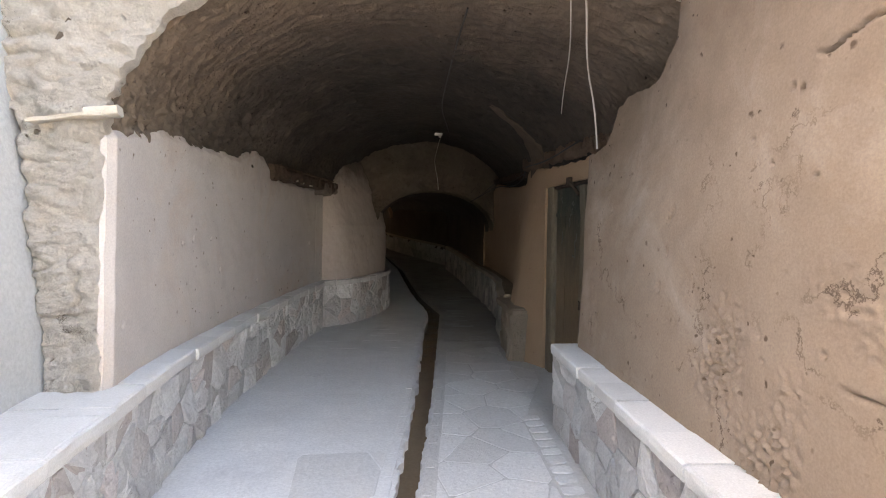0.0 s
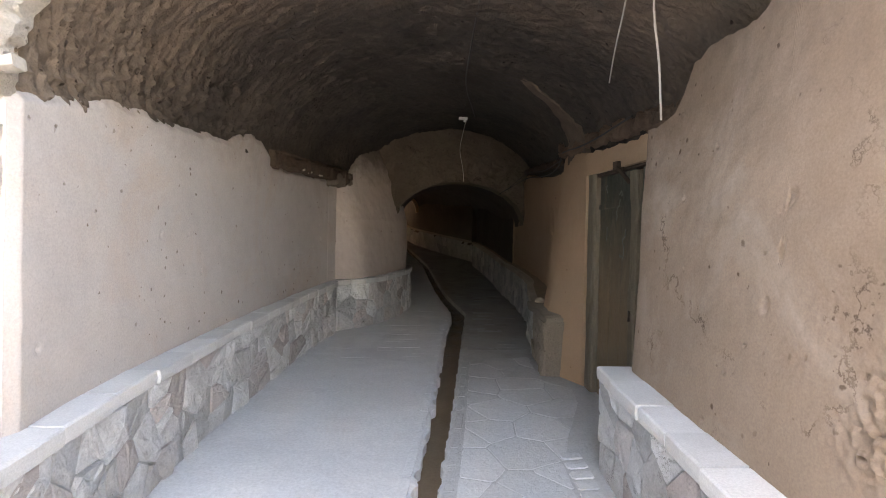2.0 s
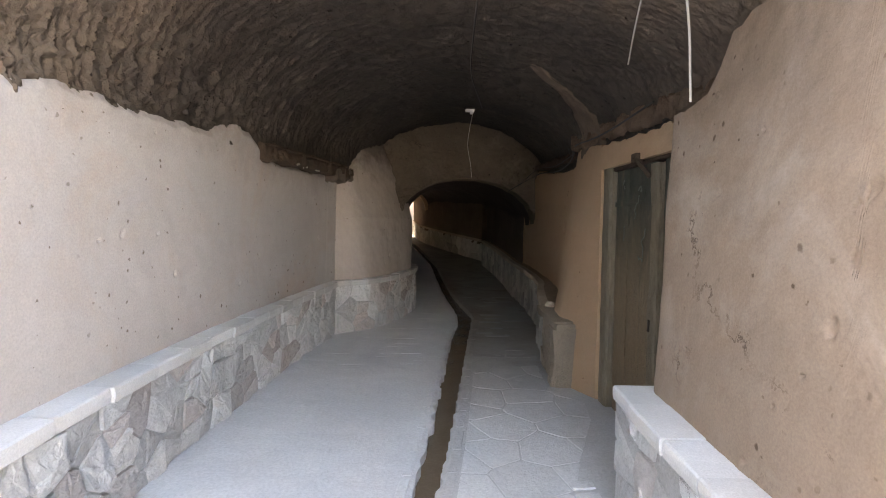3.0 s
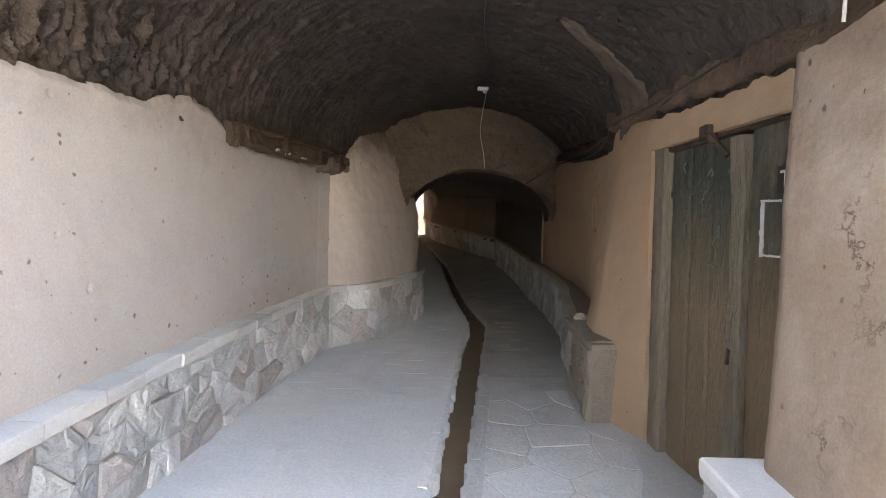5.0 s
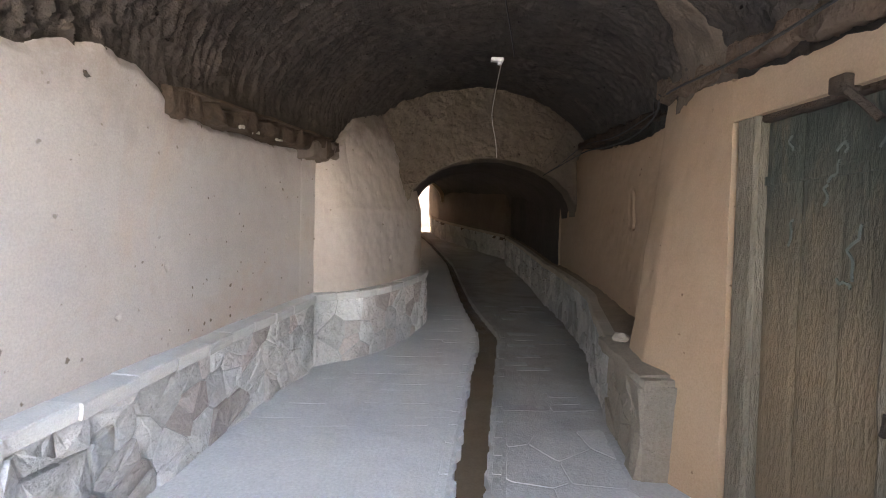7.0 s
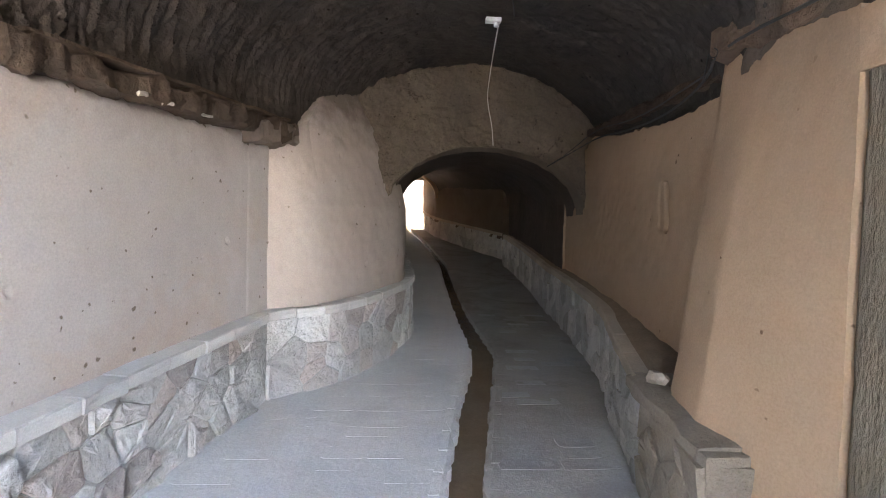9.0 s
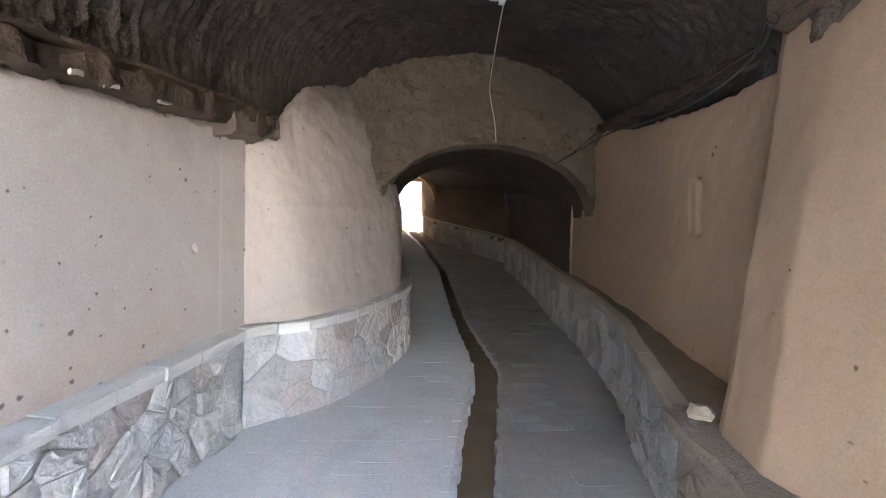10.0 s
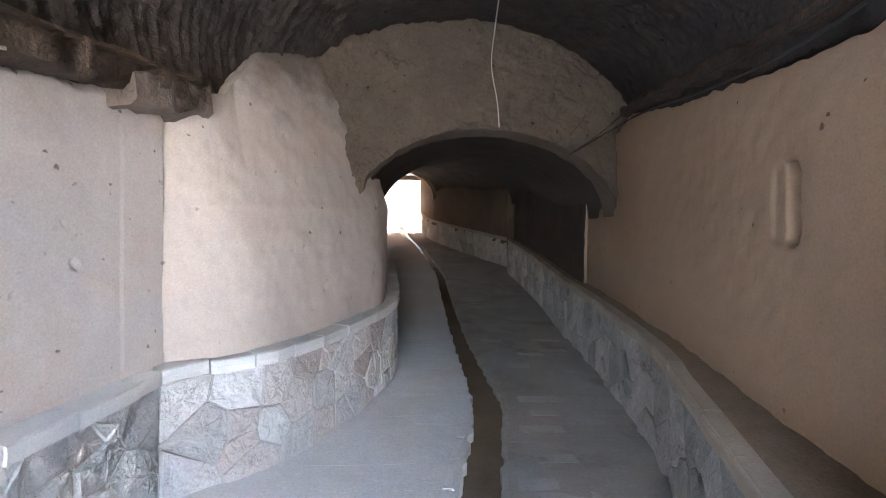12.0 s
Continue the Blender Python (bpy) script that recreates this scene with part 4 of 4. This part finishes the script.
def strip(name, a, b, width, mat, seed, parent):
    """A torn, flat strip on the door's face."""
    a, b = Vector(a), Vector(b)
    d = (b - a).normalized()
    t = Vector((-d.y, d.x))
    verts, faces, n5 = [], [], 14
    for i in range(n5 + 1):
        c = a.lerp(b, i / n5)
        w0, w1 = width * (0.5 + 0.5 * noise.noise(Vector((i * 0.9, seed, 0)))), width * (0.5 + 0.5 * noise.noise(Vector((i * 0.9, seed, 5))))
        for q, x in ((c + t * w0, 2.1515), (c - t * w1, 2.1515), (c - t * w1, 2.1565), (c + t * w0, 2.1565)):
            verts.append((x, q.x, q.y))
    for i in range(n5):
        for k in range(4):
            faces.append((i * 4 + k, i * 4 + (k + 1) % 4, i * 4 + 4 + (k + 1) % 4, i * 4 + 4 + k))
    ob = new(name, mesh_of(name, verts, faces))
    ob.parent = parent
    ob.data.materials.append(mat)
    return ob


for a, b, w, sd in (((4.245, 1.50), (4.245, 1.78), 0.024, 1), ((4.25, 1.775), (4.12, 1.768), 0.010, 2), ((4.07, 1.768), (3.98, 1.765), 0.008, 6), ((4.25, 1.51), (4.10, 1.505), 0.010, 3), ((4.06, 1.505), (3.98, 1.505), 0.008, 7), ((3.985, 1.52), (3.985, 1.70), 0.010, 4)):
    strip("paper_remnant", a, b, w, CHALK, sd, door)
CHALKMARKS = surface("faint_chalk", (0.11, 0.12, 0.10), (0.20, 0.21, 0.185), bump=0.1)
rc = random.Random(3)
for k in range(9):
    y, z, q = rc.uniform(4.5, 5.02), rc.choice((rc.uniform(1.55, 2.0), rc.uniform(1.25, 1.7))), rc.uniform(0.8, 2.4)
    for step in range(4):
        ln = rc.uniform(0.015, 0.04)
        y2, z2 = y + ln * math.cos(q), z + ln * math.sin(q)
        strip("chalk_mark", (y, z), (y2, z2), 0.010, CHALKMARKS, k * 5 + step, door)
        y, z, q = y2, z2, q + rc.uniform(-1.6, 1.6)


# ---- timbers at the springing of the vault ----
def timber(name, label, a, b, wide, high, mat, amp, seed, cuts=30):
    root = tagged(new(name), label, "beam", "timbers at the vault springing")
    part("log", plank_bm(a, b, wide, high, cuts, amp, seed), mat, root, "", True)
    return root


beam = timber("wooden_beam", "dark weathered timber beam under the vault springing", (-1.02, 5.80, 2.33), (-0.44, 7.95, 2.42), 0.24, 0.13, WOOD, 0.055, 1, 110)
part("mud_clod", plank_bm((-0.56, 7.50, 2.35), (-0.40, 7.98, 2.40), 0.22, 0.17, 16, 0.05, 4), surface("dried_mud", (0.13, 0.10, 0.08), (0.24, 0.19, 0.16), bump=0.9, grain=40), beam, "dark dried mud packing", True)
part("board", plank_bm((-0.96, 5.84, 2.405), (-0.43, 7.9, 2.51), 0.17, 0.022, 24, 0.012, 5), WOOD, beam, "dark split board on top")
for k, (y, z) in enumerate(((6.35, 2.30), (6.52, 2.295), (6.85, 2.30))):
    bm = plank_bm((-0.93 + 0.235 * (y - 5.86) + 0.07, y, z), (-0.93 + 0.235 * (y - 5.86) + 0.09, y + 0.075, z + 0.012), 0.024, 0.018, 7, 0.02, k)
    part("wood_chip", bm, PALEWOOD, beam, "pale broken wood end", True)
timber("wooden_beam", "brown mud-caked timber above the door wall", (2.17, 3.6, 2.43), (2.21, 6.2, 2.60), 0.17, 0.15, surface("brown_mud", (0.10, 0.066, 0.046), (0.22, 0.155, 0.112), bump=1.0, grain=40, chips=0.5, flake=14), 0.045, 7, 70)
timber("wooden_beam", "dark timber along the top of the niche wall", (2.36, 6.35, 2.53), (2.80, 9.7, 2.86), 0.16, 0.10, WOOD, 0.03, 9)

splint = tagged(new("wood_bracket"), "pale broken wooden stub in the mouth corner", "wood piece")
part("stub", plank_bm((-1.60, 2.71, 2.085), (-1.24, 2.66, 2.125), 0.06, 0.022, 8, 0.008, 3), PALEWOOD, splint, "", True)
part("block", plank_bm((-1.33, 2.67, 2.13), (-1.18, 2.68, 2.155), 0.08, 0.05, 6, 0.012, 5), PALEWOOD, splint, "", True)


# ---- lamp holder, cables and hanging wires ----
lamp = tagged(new("ceiling_lamp_holder"), "small white lamp holder fixed to the vault", "lamp holder")
bm = box_bm((0.12, 0.06, 0.035), 0.008)
for v in bm.verts:
    v.co += Vector((1.235, 7.62, 3.275))
part("plate", bm, WHITEPAINT, lamp)
bm = bmesh.new()
bmesh.ops.create_cone(bm, cap_ends=True, segments=16, radius1=0.022, radius2=0.018, depth=0.03)
for v in bm.verts:
    v.co += Vector((1.26, 7.62, 3.245))
part("socket", bm, WHITEPAINT, lamp, "", True)


def cable(name, label, pts, radius, mat):
    ob = tagged(new(name, wire_mesh(name, pts, radius)), label, "cable", {"wall_cable": "cables along the wall top", "hanging_wire": "wires hanging at the mouth"}.get(name, ""))
    return finish(ob, mat)


def on_vault(y, th, drop=0.035):
    p = vault_point(y, th)
    return p - Vector((p.x - 0.6, 0, p.z - 1.9)).normalized() * drop


cable("ceiling_cable", "dark cable fixed along the vault crown", [on_vault(y, 1.87 - 0.03 * (7.6 - y), 0.02) for y in (3.2, 4.0, 5.0, 6.0, 7.0, 7.6)], 0.007, CABLE)
cable("lamp_wire", "thin pale wire from the lamp holder to the arch", [(1.28, 7.65, 3.25), (1.33, 8.2, 3.24), (1.40, 8.9, 3.22), (1.45, 9.38, 3.19), (1.47, 9.41, 3.05), (1.52, 9.42, 2.85), (1.54, 9.43, 2.63)], 0.005, PALEWIRE)
cable("wall_cable", "dark cable sagging along the wall top to the arch", [(2.04, 4.3, 2.52), (2.05, 5.2, 2.47), (2.10, 6.1, 2.56), (2.24, 6.4, 2.50), (2.32, 7.0, 2.45), (2.48, 8.0, 2.55), (2.55, 8.8, 2.66), (2.50, 9.3, 2.62), (2.25, 9.62, 2.46)], 0.008, CABLE)
cable("wall_cable", "second dark cable crossing to the arch", [(2.24, 6.38, 2.54), (2.40, 7.6, 2.56), (2.58, 9.0, 2.78), (2.42, 9.5, 2.58), (2.22, 9.63, 2.44)], 0.006, CABLE)
cable("hanging_wire", "pale wire hanging from the vault near the mouth", [(1.22, 2.5, 2.93), (1.30, 2.64, 2.90), (1.47, 2.99, 2.71), (1.62, 3.18, 2.52), (1.70, 3.3, 2.36), (1.73, 3.34, 2.24)], 0.006, PALEWIRE)
cable("hanging_wire", "second pale wire lying along the vault", [(1.16, 2.55, 2.97), (1.25, 2.75, 2.94), (1.47, 3.25, 2.89), (1.66, 3.8, 2.82), (1.83, 4.25, 2.745)], 0.005, PALEWIRE)


def patch(u, v):
    th = 2.12 + 0.98 * v
    y = 5.33 + 0.42 * v + (u - 0.5) * (0.10 + 0.75 * v ** 1.3) + 0.04 * noise.noise(Vector((u * 3, v * 6, 2)))
    p = vault_point(y, th)
    edge = min(1.0, 6 * min(u, 1 - u, v))
    out = Vector((p.x - 0.6, 0, p.z - 1.9)).normalized()
    return p - out * (0.045 * edge - 0.02 + rough(p, 0.014, 9, 2))


patch_ob = structure("trim", "pale plaster repair where vault and pier meet", "plaster", sheet("trim", 24, 50, patch, lambda u, v: patch(u, v) + Vector((0.04, 0, 0.06))))
finish(patch_ob, surface("patch_plaster", (0.085, 0.065, 0.048), (0.155, 0.120, 0.090), bump=0.6))

gate = tagged(new("timber_frame"), "brown timber doorway frame in the sunlit yard", "door frame")
part("post", plank_bm((0.99, 24.4, ground(24) + 0.5), (0.99, 24.4, 3.75), 0.16, 0.12, 8, 0.006, 1), WOOD, gate)
part("base", plank_bm((0.96, 24.35, ground(24) - 0.05), (0.96, 24.35, ground(24) + 0.55), 0.26, 0.2, 4, 0.006, 1), COPING, gate, "pale stone base")
part("lintel", plank_bm((-2.2, 24.4, 3.80), (1.15, 24.4, 3.80), 0.14, 0.18, 8, 0.006, 2), WOOD, gate)


def pebble(pos, size, mat, label, seed):
    """A loose broken stone with flat knocked faces."""
    bm = bmesh.new()
    bmesh.ops.create_icosphere(bm, subdivisions=2, radius=1.0)
    for v in bm.verts:
        k = 1 + 0.35 * noise.noise(v.co * 1.3 + Vector((seed, 0, 0)))
        v.co = Vector((v.co.x * size[0] * k, v.co.y * size[1] * k, max(-0.6, v.co.z * k) * size[2]))
    me = bpy.data.meshes.new("loose_stone")
    bm.to_mesh(me)
    bm.free()
    ob = tagged(new("loose_stone", me), label, "stone")
    ob.location = pos
    return finish(ob, mat, False)


pebble((2.0, 6.36, 0.875), (0.055, 0.065, 0.042), DUSTCOPING, "pale broken stone lying on the plinth's worn end", 2)
cable("wire_curl", "dark curled wire end at the pier's top", [(2.10 + 0.022 * math.sin(a * 0.7), 6.12 + 0.01 * a / 6, 2.545 + 0.022 * math.cos(a * 0.7)) for a in range(8)] + [(2.11, 6.2, 2.51), (2.22, 6.42, 2.49)], 0.003, CABLE)


# ---- flagstones, setts and gutter edging ----
rf = random.Random(11)


def flat(p, d):
    return Vector((p[0], p[1], floor_z(p[0], p[1]) + d))


def edge_cut(poly, edge, sign):
    """Trim an outline along a plan line x = edge(y); sign +1 keeps larger x."""
    y0, y1 = min(p.y for p in poly), max(p.y for p in poly)
    a, b = Vector((edge(y0), y0)), Vector((edge(y1), y1))
    n2 = Vector((-(b - a).y, (b - a).x)) * sign
    return clip(poly, a, n2)


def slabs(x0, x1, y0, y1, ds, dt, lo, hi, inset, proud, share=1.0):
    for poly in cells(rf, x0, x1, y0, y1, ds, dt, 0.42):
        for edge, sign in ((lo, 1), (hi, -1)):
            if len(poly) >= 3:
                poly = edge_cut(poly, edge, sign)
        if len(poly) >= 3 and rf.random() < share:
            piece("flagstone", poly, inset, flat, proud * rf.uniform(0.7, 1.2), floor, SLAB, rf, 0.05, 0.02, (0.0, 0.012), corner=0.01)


def right_edge(y):
    return BASE_R.x_at(y) - 0.23 if y < 3.75 else min(2.02, BASE_R.x_at(3.7) - 0.23 + (y - 3.75) * 0.5) if y < 5.4 else BASE_S.x_at(y) - 0.06


def left_edge(y):
    return (BASE_L.x_at(y) if y < 7.75 else BASE_B.x_at(y)) + 0.06


slabs(0.0, 2.1, 1.2, 6.3, 0.46, 0.36, lambda y: smooth_table(GUT_R, y) + 0.11, right_edge, 0.006, 0.005)
slabs(-0.5, 0.6, 1.2, 3.4, 0.55, 0.6, lambda y: -0.36, lambda y: smooth_table(GUT_L, y) - 0.11, 0.006, 0.004)
for row in range(34):
    y = 6.35 + row * 0.145
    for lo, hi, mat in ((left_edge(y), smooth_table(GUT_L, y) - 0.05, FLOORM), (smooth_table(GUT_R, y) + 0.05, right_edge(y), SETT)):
        x = lo + rf.uniform(0.0, 0.2)
        while x < hi - 0.2:
            w = rf.uniform(0.22, 0.4)
            if rf.random() < 0.35:
                poly = [Vector((x + 0.006 + rf.uniform(0, 0.01), y + 0.006 + rf.uniform(0, 0.01))), Vector((x + w - 0.006, y + 0.006 + rf.uniform(0, 0.012))), Vector((x + w - 0.006 - rf.uniform(0, 0.01), y + 0.136)), Vector((x + 0.006, y + 0.136 - rf.uniform(0, 0.01)))]
                piece("sett", poly, 0.002, flat, 0.0016 * rf.uniform(0.6, 1.3), floor, mat, rf, 0.2, 0.02, (0.0, 0.02), corner=0.02)
            x += w
for side, table in ((-1, GUT_L), (1, GUT_R)):
    y = 0.6
    while y < 9.0:
        ln = rf.uniform(0.22, 0.42)
        x0, x1 = smooth_table(table, y), smooth_table(table, y + ln)
        a, b = 0.028 * side, 0.095 * side
        poly = [Vector((x0 + a, y + 0.01)), Vector((x0 + b, y + 0.01)), Vector((x1 + b, y + ln - 0.01)), Vector((x1 + a, y + ln - 0.01))]
        piece("edging_stone", poly, 0.004, flat, 0.0045 * rf.uniform(0.6, 1.3), floor, FLOORM if side < 0 else DIRTFLOOR, rf, 0.1, 0.02, corner=0.02)
        y += ln
for k in range(13):
    y = 2.3 + k * 0.125
    x = BASE_R.x_at(y) - 0.13
    poly = [Vector(p) for p in ((x - 0.085, y + 0.008), (x + 0.075, y + 0.008), (x + 0.08, y + 0.11), (x - 0.08, y + 0.11))]
    piece("sett", poly, 0.008, flat, 0.009 * rf.uniform(0.7, 1.3), floor, SLAB, rf, 0.2, 0.02)
